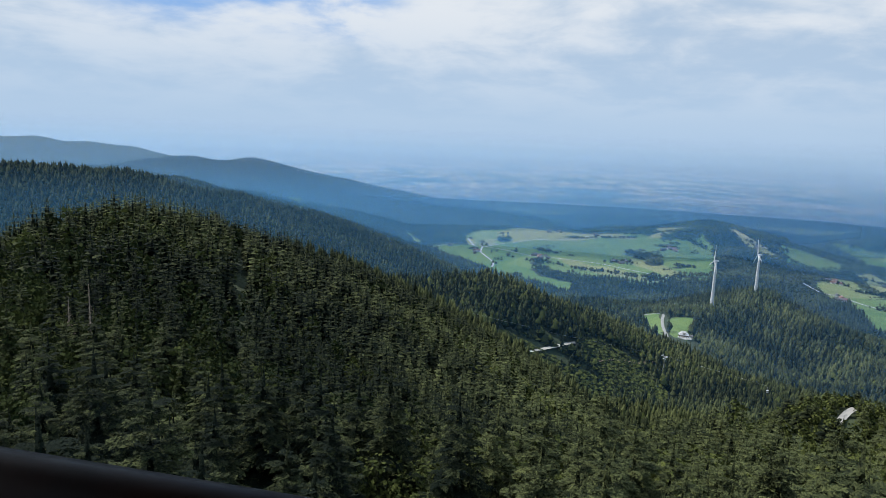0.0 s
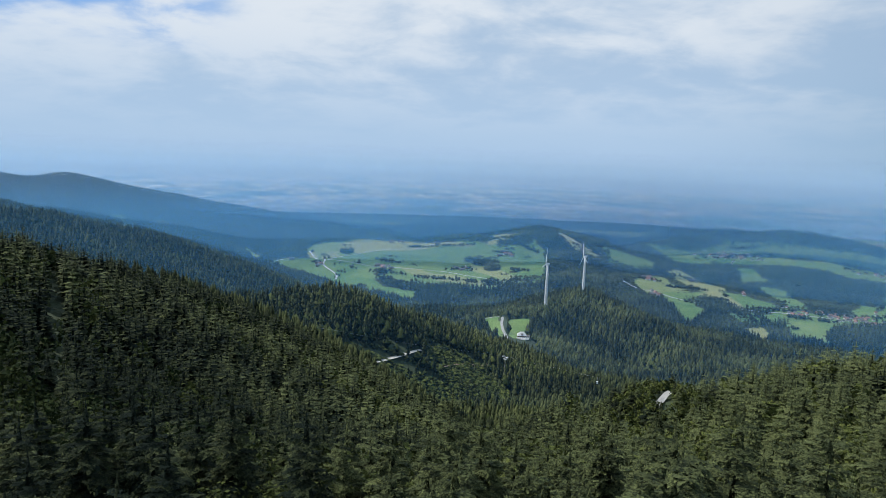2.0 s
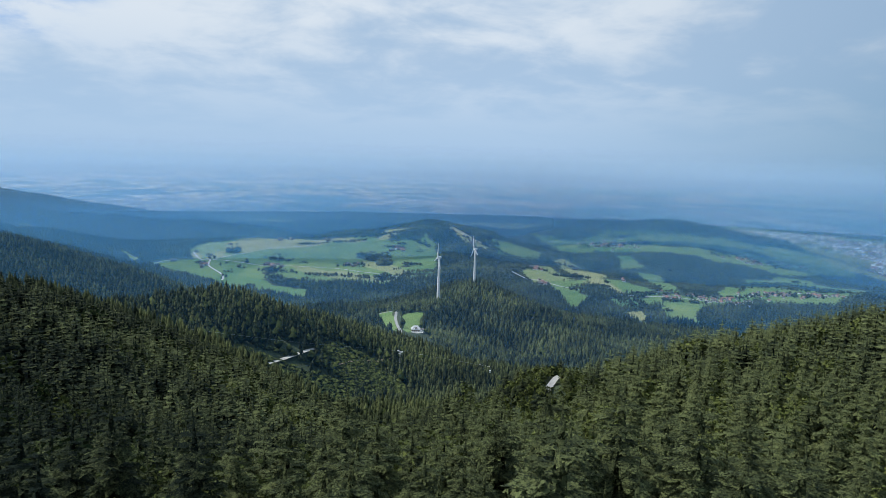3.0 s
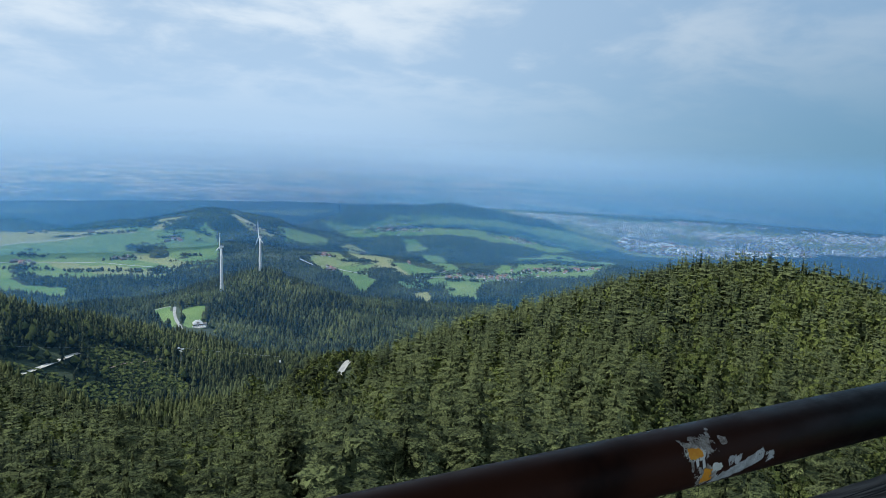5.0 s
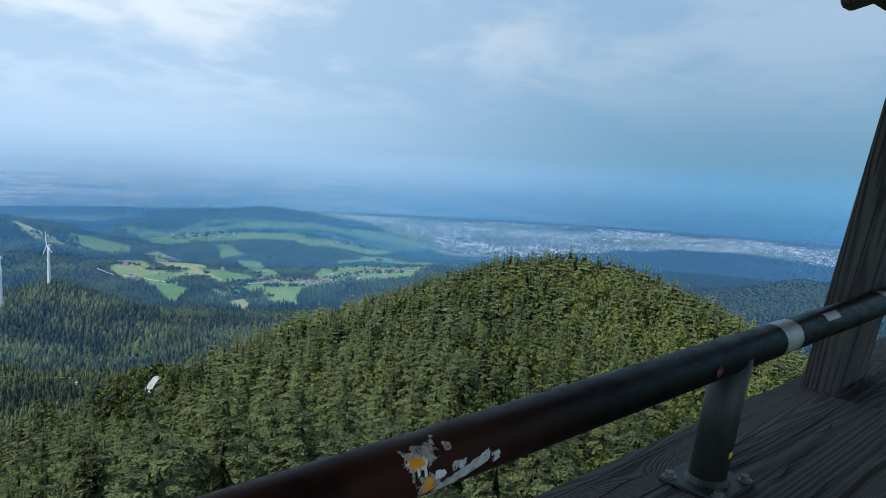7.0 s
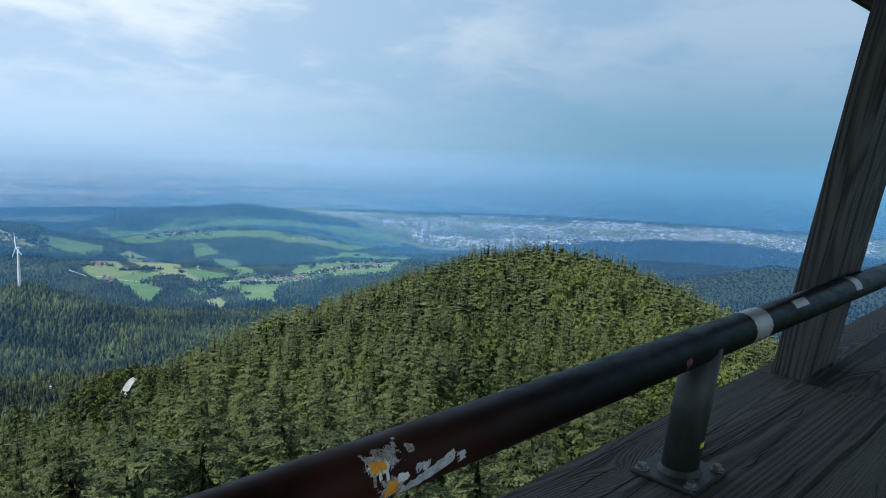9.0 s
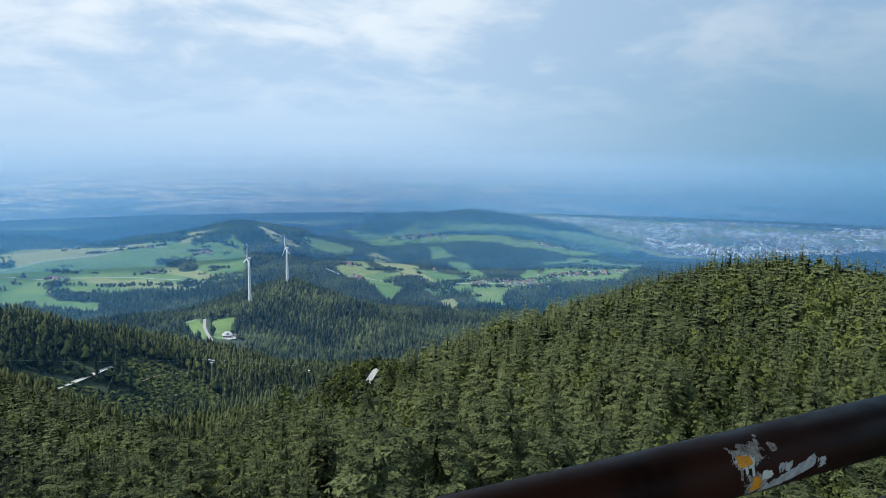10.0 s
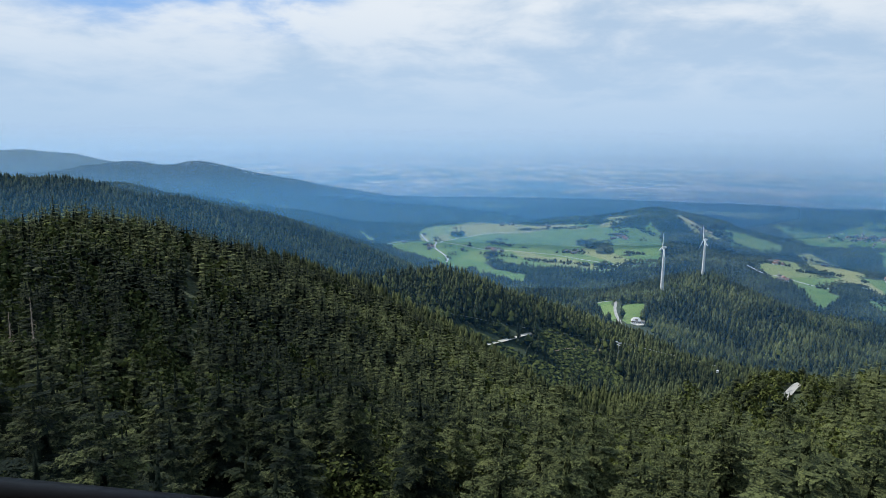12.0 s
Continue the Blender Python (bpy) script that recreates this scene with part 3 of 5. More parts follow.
def box(size, bevel=0.0, cuts=0):
    bm = bmesh.new()
    bmesh.ops.create_cube(bm, size=1, matrix=Matrix.Diagonal((*size, 1)))
    if bevel:
        bmesh.ops.bevel(bm, geom=bm.edges[:], offset=bevel, segments=2, affect="EDGES", profile=0.6)
    return bm


def tree_thing(name, crown, mat, h, label, tint=0.45):
    root = tagged(new(name), label, "tree", group="trees below the tower")
    v, f, off = crown
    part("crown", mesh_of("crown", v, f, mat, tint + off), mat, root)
    bm = bmesh.new()
    bmesh.ops.create_cone(bm, cap_ends=True, segments=7, radius1=h * 0.014 + 0.05, radius2=0.05, depth=h * 0.6, matrix=Matrix.Translation((0, 0, h * 0.3 - 0.3)))
    part("trunk", bm, BARK, root)
    return root


def make_forest():
    rng = np.random.default_rng(7)
    H = 17.0
    plant("slope_wood", "dense {} wood on the slope below the tower", 5.0, 72, 150,
          [spruce_crown(rng, p, q, 11, 8, 2) for p, q in ((15, 2.7), (17, 3.0), (16, 3.3), (18, 3.1))], [leafy_crown(rng, 14, 3.6, 11, 24, 0.75) for _ in range(4)], rng, H, needles=SPRUCE_NEAR)
    plant("near_wood", "dense {} wood on the near ridges", 5.0, 150, 215,
          [spruce_crown(rng, p, q, 10, 7, 1) for p, q in ((15, 2.7), (17, 3.0), (16, 3.2), (19, 3.2))], [leafy_crown(rng, 15, 3.8, 9, 14, 1.1) for _ in range(4)], rng, 17, needles=SPRUCE_NEAR)
    plant("ridge_wood", "dense {} wood on the ridge", 5.0, 215, 320,
          [spruce_crown(rng, p, q, 8, 7) for p, q in ((15, 2.7), (17, 3.0), (16, 3.2), (19, 3.2))], [leafy_crown(rng, 15, 4.0, 7, 8, 1.5) for _ in range(4)], rng, 17)
    plant("crest_wood", "dense {} wood on the crest of the ridge", 5.1, 320, 490,
          [spruce_crown(rng, p, q, 7, 6, 0, 1.01) for p, q in ((16, 3.0), (18, 3.3), (19, 3.5), (21, 3.1))], [leafy_crown(rng, 15, 4.2, 5, 6, 2.2) for _ in range(4)], rng, 17)
    plant("middle_wood", "{} wood covering the middle slopes", 6.0, 490, 980,
          [plain_crown(rng, p, q, 4, 6) for p, q in ((17, 3.0), (20, 3.3), (22, 3.2), (24, 3.6))], [round_crown(rng, 15, 4.3, 2, 7) for _ in range(4)], rng, 19)
    plant("hill_wood", "{} wood covering the farther hills", 7.2, 980, 1950,
          [plain_crown(rng, p, q, 2, 5) for p, q in ((16, 3.6), (19, 3.8), (21, 4.0))], [round_crown(rng, 14, 4.6, 2, 5) for _ in range(3)], rng, 19)
    plant("far_wood", "hazy {} wood round the far pastures", 9.0, 1950, 2650,
          [round_crown(rng, 15, 5.0, 1, 5) for _ in range(4)], [round_crown(rng, 12, 5.6, 1, 6) for _ in range(3)], rng, 14)
    plant("distant_wood", "hazy {} wood on the distant hills", 12.0, 2650, 3450,
          [round_crown(rng, 12, 7.0, 1, 5) for _ in range(4)], [round_crown(rng, 10, 7.5, 1, 6) for _ in range(3)], rng, 10)
    # scrub on the felled strips
    x, y = stretched(None, 2.6, rng, 600, 800, 2, 20)
    k = (inside(x, y, YOUNG[0]) > 0) | (inside(x, y, YOUNG[1]) > 0)
    k &= (inside(x, y, (9.3, 703, 60, 7)) < 0) & (inside(x, y, (16.0, 782, 50, 6)) < 0)
    x, y = x[k], y[k]
    z = height(x, y)
    bush = [round_crown(rng, 3.2, 2.3, 1, 6) for _ in range(4)]
    vs, fs, ts, at = [], [], [], 0
    for k in range(len(x)):
        v, f, _ = bush[k % 4]
        vs.append(v * rng.uniform(0.5, 1.5) + np.array([x[k], y[k], z[k] - 0.3]))
        fs.append(f + at)
        ts.append(np.full(len(v), rng.uniform(0, 0.8)))
        at += len(v)
    tagged(new("scrub", mesh_of("scrub", np.concatenate(vs), np.concatenate(fs), BEECH, np.concatenate(ts))), "low green scrub on felled strips beside the road", "scrub", kind="stuff")
    x, y = stretched(None, 2.2, rng, 165, 250, 20, 45)
    k = (inside(x, y, YOUNG[2], 0.1) > -0.1) & (inside(x, y, CLEARED[5]) < 0)
    x, y = x[k], y[k]
    z = height(x, y)
    bush = [leafy_crown(rng, 3.4, 1.7, 4, 9, 0.8) for _ in range(5)]
    vs, fs, ts, at = [], [], [], 0
    for k in range(len(x)):
        v, f, off = bush[k % 5]
        vs.append(v * rng.uniform(0.6, 1.2) + np.array([x[k], y[k], z[k] - 0.5]))
        fs.append(f + at)
        ts.append(np.clip(rng.normal(0.7, 0.2), 0, 1) + off)
        at += len(v)
    tagged(new("thicket", mesh_of("thicket", np.concatenate(vs), np.concatenate(fs), BEECH, np.concatenate(ts))), "green thicket round a bend of the mountain road", "thicket", kind="stuff")
    # the nearest trees, each a thing of its own
    kinds = []
    # the second set has the left slope's shade put into its tint
    for tint, word in ((0.45, "green"), (0.06, "shade-darkened green")):
        kinds += [tree_thing("spruce_tree", spruce_crown(rng, H * s * 1.05, 3.4 * s, 16, 8, 6, start=0.2), SPRUCE_NEAR, H * s * 1.1, word + " spruce with drooping branches on the slope", tint) for s in (0.85, 1.0, 1.1, 1.2)]
        kinds += [tree_thing("beech_tree", leafy_crown(rng, 13.5 * s, 3.8, 17, 85, 0.42), BEECH, 13.5 * s, word + " broadleaf tree among the spruces", tint) for s in (0.85, 1.0)]
    x, y = stretched(None, 4.9, rng, 21, 72, -37, 94)
    z = height(x, y)
    used = set()
    for k in range(len(x)):
        bearing = math.degrees(math.atan2(x[k], y[k]))
        leafy = rng.uniform() < 0.10 + 0.36 * (abs(bearing + 1) < 13)
        n = int(4 + rng.integers(0, 2)) if leafy else int(rng.integers(0, 4))
        n += 6 * (bearing + rng.normal(0, 5) < 0 and not leafy)
        s = rng.uniform(0.82, 1.12)
        m = Matrix.LocRotScale((x[k], y[k], z[k] - 0.2), Euler((rng.uniform(-0.04, 0.04), rng.uniform(-0.04, 0.04), rng.uniform(0, 6.28))), None)
        if n in used:
            ob = copy_thing(kinds[n], m)
        else:
            used.add(n)
            ob = kinds[n]
            ob.matrix_basis = m
        ob.scale = (s, s, s)
    for n in range(len(kinds)):
        if n not in used:
            kinds[n].matrix_basis = Matrix.Translation((*spot(150, 40 + 5 * n), -45))


make_forest()


# ---------------------------------------------------------------- summer haze
def make_haze():
    """Thin standing sheets in place of hazy air, lit by sun and sky, thinning upwards."""
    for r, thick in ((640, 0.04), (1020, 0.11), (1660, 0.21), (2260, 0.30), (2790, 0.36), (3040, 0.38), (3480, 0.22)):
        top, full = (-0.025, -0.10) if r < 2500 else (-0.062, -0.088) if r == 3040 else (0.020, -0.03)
        m, t, bsdf = material("haze_sheet")
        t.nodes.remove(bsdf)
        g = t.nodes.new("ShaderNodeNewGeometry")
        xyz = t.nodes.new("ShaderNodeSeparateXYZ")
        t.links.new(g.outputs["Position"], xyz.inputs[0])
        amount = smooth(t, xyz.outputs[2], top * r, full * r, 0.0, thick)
        # tone painted paler and warmer with distance, and paler towards the sun
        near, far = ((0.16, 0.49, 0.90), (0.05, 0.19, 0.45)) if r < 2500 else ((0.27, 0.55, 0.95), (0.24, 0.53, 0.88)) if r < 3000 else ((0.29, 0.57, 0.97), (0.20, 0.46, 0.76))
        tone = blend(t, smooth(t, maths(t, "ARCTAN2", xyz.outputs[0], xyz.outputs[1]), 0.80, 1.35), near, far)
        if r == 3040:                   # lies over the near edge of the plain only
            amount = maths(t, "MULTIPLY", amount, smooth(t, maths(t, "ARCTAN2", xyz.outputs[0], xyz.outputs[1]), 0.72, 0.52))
        air, back = node(t, "ShaderNodeBsdfDiffuse"), node(t, "ShaderNodeBsdfTranslucent")
        t.links.new(tone, air.inputs[0]), t.links.new(tone, back.inputs[0])
        both, clear, mix = node(t, "ShaderNodeMixShader", i0=0.5), node(t, "ShaderNodeBsdfTransparent"), node(t, "ShaderNodeMixShader")
        wire(t, air, both, 0, 1), wire(t, back, both, 0, 2)
        t.links.new(amount, mix.inputs[0])
        wire(t, clear, mix, 0, 1), wire(t, both, mix, 0, 2)
        wire(t, mix, t.nodes["Material Output"])
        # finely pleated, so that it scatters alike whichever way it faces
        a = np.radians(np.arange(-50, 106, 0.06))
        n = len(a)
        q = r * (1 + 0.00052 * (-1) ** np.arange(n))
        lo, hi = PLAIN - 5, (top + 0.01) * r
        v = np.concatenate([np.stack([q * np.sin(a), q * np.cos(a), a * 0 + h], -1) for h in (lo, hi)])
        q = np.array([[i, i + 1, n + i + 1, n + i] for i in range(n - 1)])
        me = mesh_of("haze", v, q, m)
        tagged(new("backdrop_haze", me), "thin blue sheets standing in for summer haze over the valleys", "haze", kind="structure")


make_haze()


def make_far_plain():
    """The far plain beyond the last mapped ground: a glowing curved backdrop with fields, woods, pale towns and haze in
    its colour.
    """
    m, t, bsdf = material("far_plain")
    t.nodes.remove(bsdf)
    c = t.nodes.new("ShaderNodeNewGeometry")
    xyz = t.nodes.new("ShaderNodeSeparateXYZ")
    t.links.new(c.outputs["Position"], xyz.inputs[0])
    x, y, z = xyz.outputs
    side = maths(t, "ARCTAN2", x, y)
    far = maths(t, "DIVIDE", -1.0, maths(t, "MINIMUM", maths(t, "DIVIDE", z, 4950.0), -0.012))   # distance over the plain, in eye heights
    flat = t.nodes.new("ShaderNodeCombineXYZ")
    t.links.new(maths(t, "MULTIPLY", side, far), flat.inputs[0])
    t.links.new(far, flat.inputs[1])

    def parcels(scale):
        cells = node(t, "ShaderNodeTexVoronoi", Scale=scale)
        wire(t, flat, cells)
        tone = t.nodes.new("ShaderNodeSeparateColor")
        wire(t, cells, tone, 1)
        return tone.outputs

    large, small = parcels(2.2), parcels(4.2)
    n = node(t, "ShaderNodeTexNoise", Scale=0.5, Detail=6)
    wire(t, flat, n)
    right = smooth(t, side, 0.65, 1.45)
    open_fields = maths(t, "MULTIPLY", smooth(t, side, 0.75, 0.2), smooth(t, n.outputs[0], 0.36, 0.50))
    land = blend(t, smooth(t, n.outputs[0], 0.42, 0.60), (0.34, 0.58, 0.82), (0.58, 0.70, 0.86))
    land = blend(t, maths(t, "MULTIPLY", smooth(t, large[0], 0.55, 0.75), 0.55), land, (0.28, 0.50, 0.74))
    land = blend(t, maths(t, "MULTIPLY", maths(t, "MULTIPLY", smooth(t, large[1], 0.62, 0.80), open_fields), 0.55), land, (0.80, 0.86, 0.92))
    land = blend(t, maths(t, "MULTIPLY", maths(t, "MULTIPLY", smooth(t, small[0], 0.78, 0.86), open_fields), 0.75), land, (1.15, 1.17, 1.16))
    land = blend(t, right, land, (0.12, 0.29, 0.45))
    # haze is painted as a mist colour, and the whole sheet glows
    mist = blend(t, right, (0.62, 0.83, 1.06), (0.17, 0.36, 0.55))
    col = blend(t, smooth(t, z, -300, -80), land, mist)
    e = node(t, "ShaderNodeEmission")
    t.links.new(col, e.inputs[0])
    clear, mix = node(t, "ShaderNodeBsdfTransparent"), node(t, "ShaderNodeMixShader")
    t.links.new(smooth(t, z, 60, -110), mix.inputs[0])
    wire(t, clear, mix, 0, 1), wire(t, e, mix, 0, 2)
    wire(t, mix, t.nodes["Material Output"])
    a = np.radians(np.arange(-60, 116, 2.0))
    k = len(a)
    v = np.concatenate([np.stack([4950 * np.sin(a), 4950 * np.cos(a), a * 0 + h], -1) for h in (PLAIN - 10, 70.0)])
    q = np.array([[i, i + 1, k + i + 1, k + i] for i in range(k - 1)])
    tagged(new("backdrop", mesh_of("backdrop", v, q, m)), "glowing backdrop of the far plain with painted haze, pale fields and towns", "plain", kind="structure")


make_far_plain()


# ---------------------------------------------------------------- tracks and roads
def ribbon(name, nodes, width, mat, label, lift=0.35):
    """A road draped over the ground through places given by bearing and distance."""
    pts = [Vector(spot(b, r)) for b, r in nodes]
    line = []
    for k in range(len(pts) - 1):
        a, b = pts[max(k - 1, 0)], pts[k]
        c, d = pts[k + 1], pts[min(k + 2, len(pts) - 1)]
        n = max(3, int((c - b).length / 9))
        for i in range(n):
            u = i / n
            line.append(b + (c - a) * (0.5 * u) + (a * 2 - b * 5 + c * 4 - d) * (0.5 * u * u) + (b * 3 - a - c * 3 + d) * (0.5 * u ** 3))
    line.append(pts[-1])
    v = []
    for k, p in enumerate(line):
        w = (line[min(k + 1, len(line) - 1)] - line[max(k - 1, 0)]).normalized()
        for side in (-0.5, 0.5):
            v.append((p.x - w.y * width * side, p.y + w.x * width * side))
    v = np.array(v)
    z = height(v[:, 0], v[:, 1])
    z = np.maximum.reduceat(z, np.arange(0, len(z), 2)).repeat(2) + lift
    q = np.array([[2 * k, 2 * k + 1, 2 * k + 3, 2 * k + 2] for k in range(len(line) - 1)])[:, ::-1]
    return tagged(new(name, mesh_of(name, np.column_stack([v, z]), q, mat)), label, "road", kind="structure")


for nodes, width, mat, label in (
    ([(6.4, 664), (9.2, 702), (12.1, 746)], 6.5, GRAVEL, "pale forest road along a wooded slope"),
    ([(13.6, 728), (16.0, 780), (18.3, 832)], 5.0, two_tone("earth_track", (0.20, 0.14, 0.09), (0.36, 0.28, 0.20), 0.2, 0.95), "brown earth track through felled wood"),
    ([(18.98, 1165), (18.8, 1220), (18.5, 1330), (18.4, 1420), (16.8, 1440)], 5.5, ASPHALT, "pale asphalt road past the chalet"),
    ([(19.9, 1178), (20.3, 1174), (20.7, 1186)], 6, ASPHALT, "asphalt forecourt of the chalet"),
    ([(31.75, 199), (32.1, 205), (32.75, 212)], 2.0, ASPHALT, "short visible bend of a mountain road"),
    ([(-2.2, 2240), (-1.35, 2257), (-0.56, 2275), (0.6, 2290)], 5, GRAVEL, "pale farm track on a pasture"),
    ([(2.1, 2400), (2.17, 2374), (2.66, 2251), (3.34, 2245), (3.24, 2170), (4.24, 2095), (4.24, 2050)], 6, GRAVEL, "winding pale farm track"),
    ([(3.56, 2236), (5.0, 2320), (5.89, 2338), (8.58, 2425), (11.5, 2488), (12.54, 2542), (15.74, 2488)], 5, GRAVEL, "pale track along the crest of the pastures"),
    ([(3.56, 2236), (6.91, 2188), (10.24, 2143), (13.44, 2134), (15.56, 2056), (19.68, 1948)], 5, GRAVEL, "pale lane between the farms"),
    ([(28.2, 2065), (29.66, 1978), (31.05, 1978), (31.46, 1864)], 6, GRAVEL, "pale lane past a farm"),
    ([(31.05, 1978), (33.5, 1920), (37.0, 1900), (40.5, 1921), (44, 1950)], 5, GRAVEL, "lane from the farm to the village"),
    ([(23.0, 2620), (24.85, 2470), (26.6, 2437)], 22, two_tone("mown_strip", (0.30, 0.30, 0.16), (0.46, 0.44, 0.27), 0.05, 0.95), "pale mown strip through a wooded hill"),
):
    ribbon("road", nodes, width, mat, label)


# ---------------------------------------------------------------- wind turbines
def at(bearing, r, turn=0.0, dz=0.0):
    x, y = spot(bearing, r)
    return Matrix.Translation((x, y, float(height(np.array([x]), np.array([y]))[0]) + dz)) @ Matrix.Rotation(radians(turn), 4, "Z")


def lathe(profile, segments=24):
    bm = bmesh.new()
    rings = [[bm.verts.new((r * math.cos(a), r * math.sin(a), z)) for a in (2 * math.pi * k / segments for k in range(segments))] for r, z in profile]
    for lo, hi in zip(rings, rings[1:]):
        for k in range(segments):
            bm.faces.new((lo[k], lo[(k + 1) % segments], hi[(k + 1) % segments], hi[k])).smooth = True
    bm.faces.new(rings[-1])
    bm.faces.new(rings[0][::-1])
    return bm


def turbine(bearing, r, hub_z, heading, start):
    """heading: compass turn of the rotor axis; start: angle of the first blade from upright."""
    base = at(bearing, r)
    h = hub_z - base.translation.z
    root = tagged(new("wind_turbine"), "tall white three-bladed wind turbine above the spruce wood", "wind turbine", group="pair of wind turbines")
    root.matrix_basis = base @ Matrix.Rotation(radians(heading), 4, "Z")
    part("tower", lathe([(3.9, -3), (3.6, h * 0.15), (2.9, h * 0.5), (2.2, h * 0.85), (1.85, h - 1.6)], 28), WHITE, root)
    nac = lathe([(0.6, -4.6), (1.9, -3.6), (2.7, -1.0), (2.8, 1.0), (2.2, 2.4), (1.2, 3.0)], 24)
    part("nacelle", nac, WHITE, root).matrix_basis = Matrix.Translation((0, 0.6, h)) @ Matrix.Rotation(math.pi / 2, 4, "X")
    part("hub", lathe([(1.75, 0), (1.7, 1.0), (1.2, 2.0), (0.3, 2.6)], 20), WHITE, root).matrix_basis = Matrix.Translation((0, -2.4, h)) @ Matrix.Rotation(math.pi / 2, 4, "X")
    for k in range(3):
        bm = bmesh.new()
        rings = []
        for z, chord, thick, twist in ((1.0, 1.9, 1.8, 0), (4, 3.2, 1.6, 22), (8, 3.8, 1.2, 14), (18, 2.7, 0.8, 6), (27, 1.8, 0.5, 2), (32.5, 0.9, 0.2, 0), (33.4, 0.1, 0.05, 0)):
            c, s = math.cos(radians(twist)), math.sin(radians(twist))
            rings.append([bm.verts.new((chord * 0.5 * u * c - thick * 0.5 * v * s, chord * 0.5 * u * s + thick * 0.5 * v * c, z))
                          for u, v in ((1, 0), (0.6, 0.8), (-0.1, 1), (-1, 0.1), (-0.1, -0.9), (0.6, -0.8))])
        for lo, hi in zip(rings, rings[1:]):
            for i in range(6):
                bm.faces.new((lo[i], lo[(i + 1) % 6], hi[(i + 1) % 6], hi[i])).smooth = True
        bm.faces.new(rings[-1])
        b = part("blade", bm, WHITE, root)
        b.matrix_basis = Matrix.Translation((0, -3.6, h)) @ Matrix.Rotation(radians(start + 120 * k), 4, "Y")


turbine(22.13, 1450, -216.5, -97, 8)
turbine(25.18, 1600, -216.5, -97, -12)


# ---------------------------------------------------------------- buildings
def prism(w, d, h, ridge, over=0.6, hip=0.0, thick=0.35):
    """A pitched roof: eaves at h, ridge along x, with an overhang and a thickness."""
    bm = bmesh.new()
    a, b, r = w / 2 + over, d / 2 + over, w / 2 + over - hip
    low = [bm.verts.new(p) for p in ((-a, -b, h), (a, -b, h), (a, b, h), (-a, b, h))]
    top = [bm.verts.new(p) for p in ((-r, 0, h + ridge), (r, 0, h + ridge))]
    under = [bm.verts.new((v.co.x, v.co.y, h - thick)) for v in low]
    for f in ((low[0], low[1], top[1], top[0]), (low[2], low[3], top[0], top[1]), (low[1], low[2], top[1]), (low[3], low[0], top[0]), tuple(under[::-1])):
        bm.faces.new(f)
    for k in range(4):
        bm.faces.new((under[k], under[(k + 1) % 4], low[(k + 1) % 4], low[k]))
    return bm


def block(w, d, h, x=0.0, y=0.0, z=0.0):
    bm = bmesh.new()
    bmesh.ops.create_cube(bm, size=1, matrix=Matrix.Translation((x, y, z + h / 2)) @ Matrix.Diagonal((w, d, h, 1)))
    return bm


def house(name, w, d, h, ridge, wall, roof, label, category="house", group="", hip=0.0, windows=3, chimney=True):
    root = tagged(new(name), label, category, group)
    part("wall", block(w, d, h + 3, z=-3), wall, root)
    gable = bmesh.new()
    for x in (-w / 2, w / 2):
        v = [gable.verts.new(p) for p in ((x, -d / 2, h), (x, d / 2, h), (x, 0, h + ridge * 0.86))]
        gable.faces.new(v if x > 0 else v[::-1])
    if not hip:
        part("gable", gable, wall, root)
    else:
        gable.free()
    part("roof", prism(w, d, h, ridge, 0.7, hip), roof, root)
    if chimney:
        part("chimney", block(0.8, 0.8, 1.6, w * 0.2, 0, h + ridge * 0.8), PLASTER, root)
    for side in (-1, 1):
        for k in range(windows):
            part("window", block(w / windows * 0.4, 0.14, h * 0.32, w * ((k + 0.5) / windows - 0.5), side * (d / 2 + 0.02), h * 0.45), GLASS, root)
    return root


def chalet():
    c = house("chalet", 15, 12, 5.2, 6.0, TIMBER, two_tone("silver_shingle", (0.50, 0.50, 0.50), (0.72, 0.72, 0.72), 0.4, 0.6), "mountain inn with a pale grey hipped roof and terrace", "inn", hip=5.0, windows=5)
    c.matrix_basis = at(20.25, 1192, -14)
    part("dormer", prism(4, 5, 6.6, 2.2, 0.3), ROOF_DARK, c).matrix_basis = Matrix.Translation((0, -3.6, 0))
    part("terrace", block(24, 8, 1.0, 0, -10.5, 0.3), PLASTER, c, "pale terrace")
    for k in range(6):
        p = part("parasol", lathe([(1.5, 0), (0.8, 0.45), (0.05, 0.8)], 8), WHITE, c, "white parasol")
        p.matrix_basis = Matrix.Translation((-9 + 3.6 * k, -10.5, 3.2))
        part("pole", block(0.08, 0.08, 2.4, -9 + 3.6 * k, -10.5, 1.0), STEEL, c)
    part("side_wing", block(8, 7, 3.4, 10.5, 1.5, 0), PLASTER, c)
    part("wing_roof", prism(8, 7, 3.4, 2.0, 0.5), ROOF_DARK, c).matrix_basis = Matrix.Translation((10.5, 1.5, 0))


chalet()
FARM_GROUP = "farms on the pastures"
farm_kinds = [
    house("farmhouse", 15, 10, 4.6, 5.2, TIMBER, ROOF_DARK, "dark-roofed timber farmhouse on the pasture", "house", FARM_GROUP, 3.0),
    house("farmhouse", 13, 9, 4.6, 4.2, PLASTER, ROOF_RED, "white farmhouse with a red tiled roof", "house", FARM_GROUP),
    house("barn", 18, 9, 4.0, 3.6, TIMBER, ROOF_DARK, "long dark timber barn beside the farm", "barn", FARM_GROUP, windows=2, chimney=False),
    house("farmhouse", 9, 8, 4.0, 3.2, PLASTER, ROOF_DARK, "small white farmhouse with a grey roof", "house", FARM_GROUP),
]
_rng = random.Random(4)
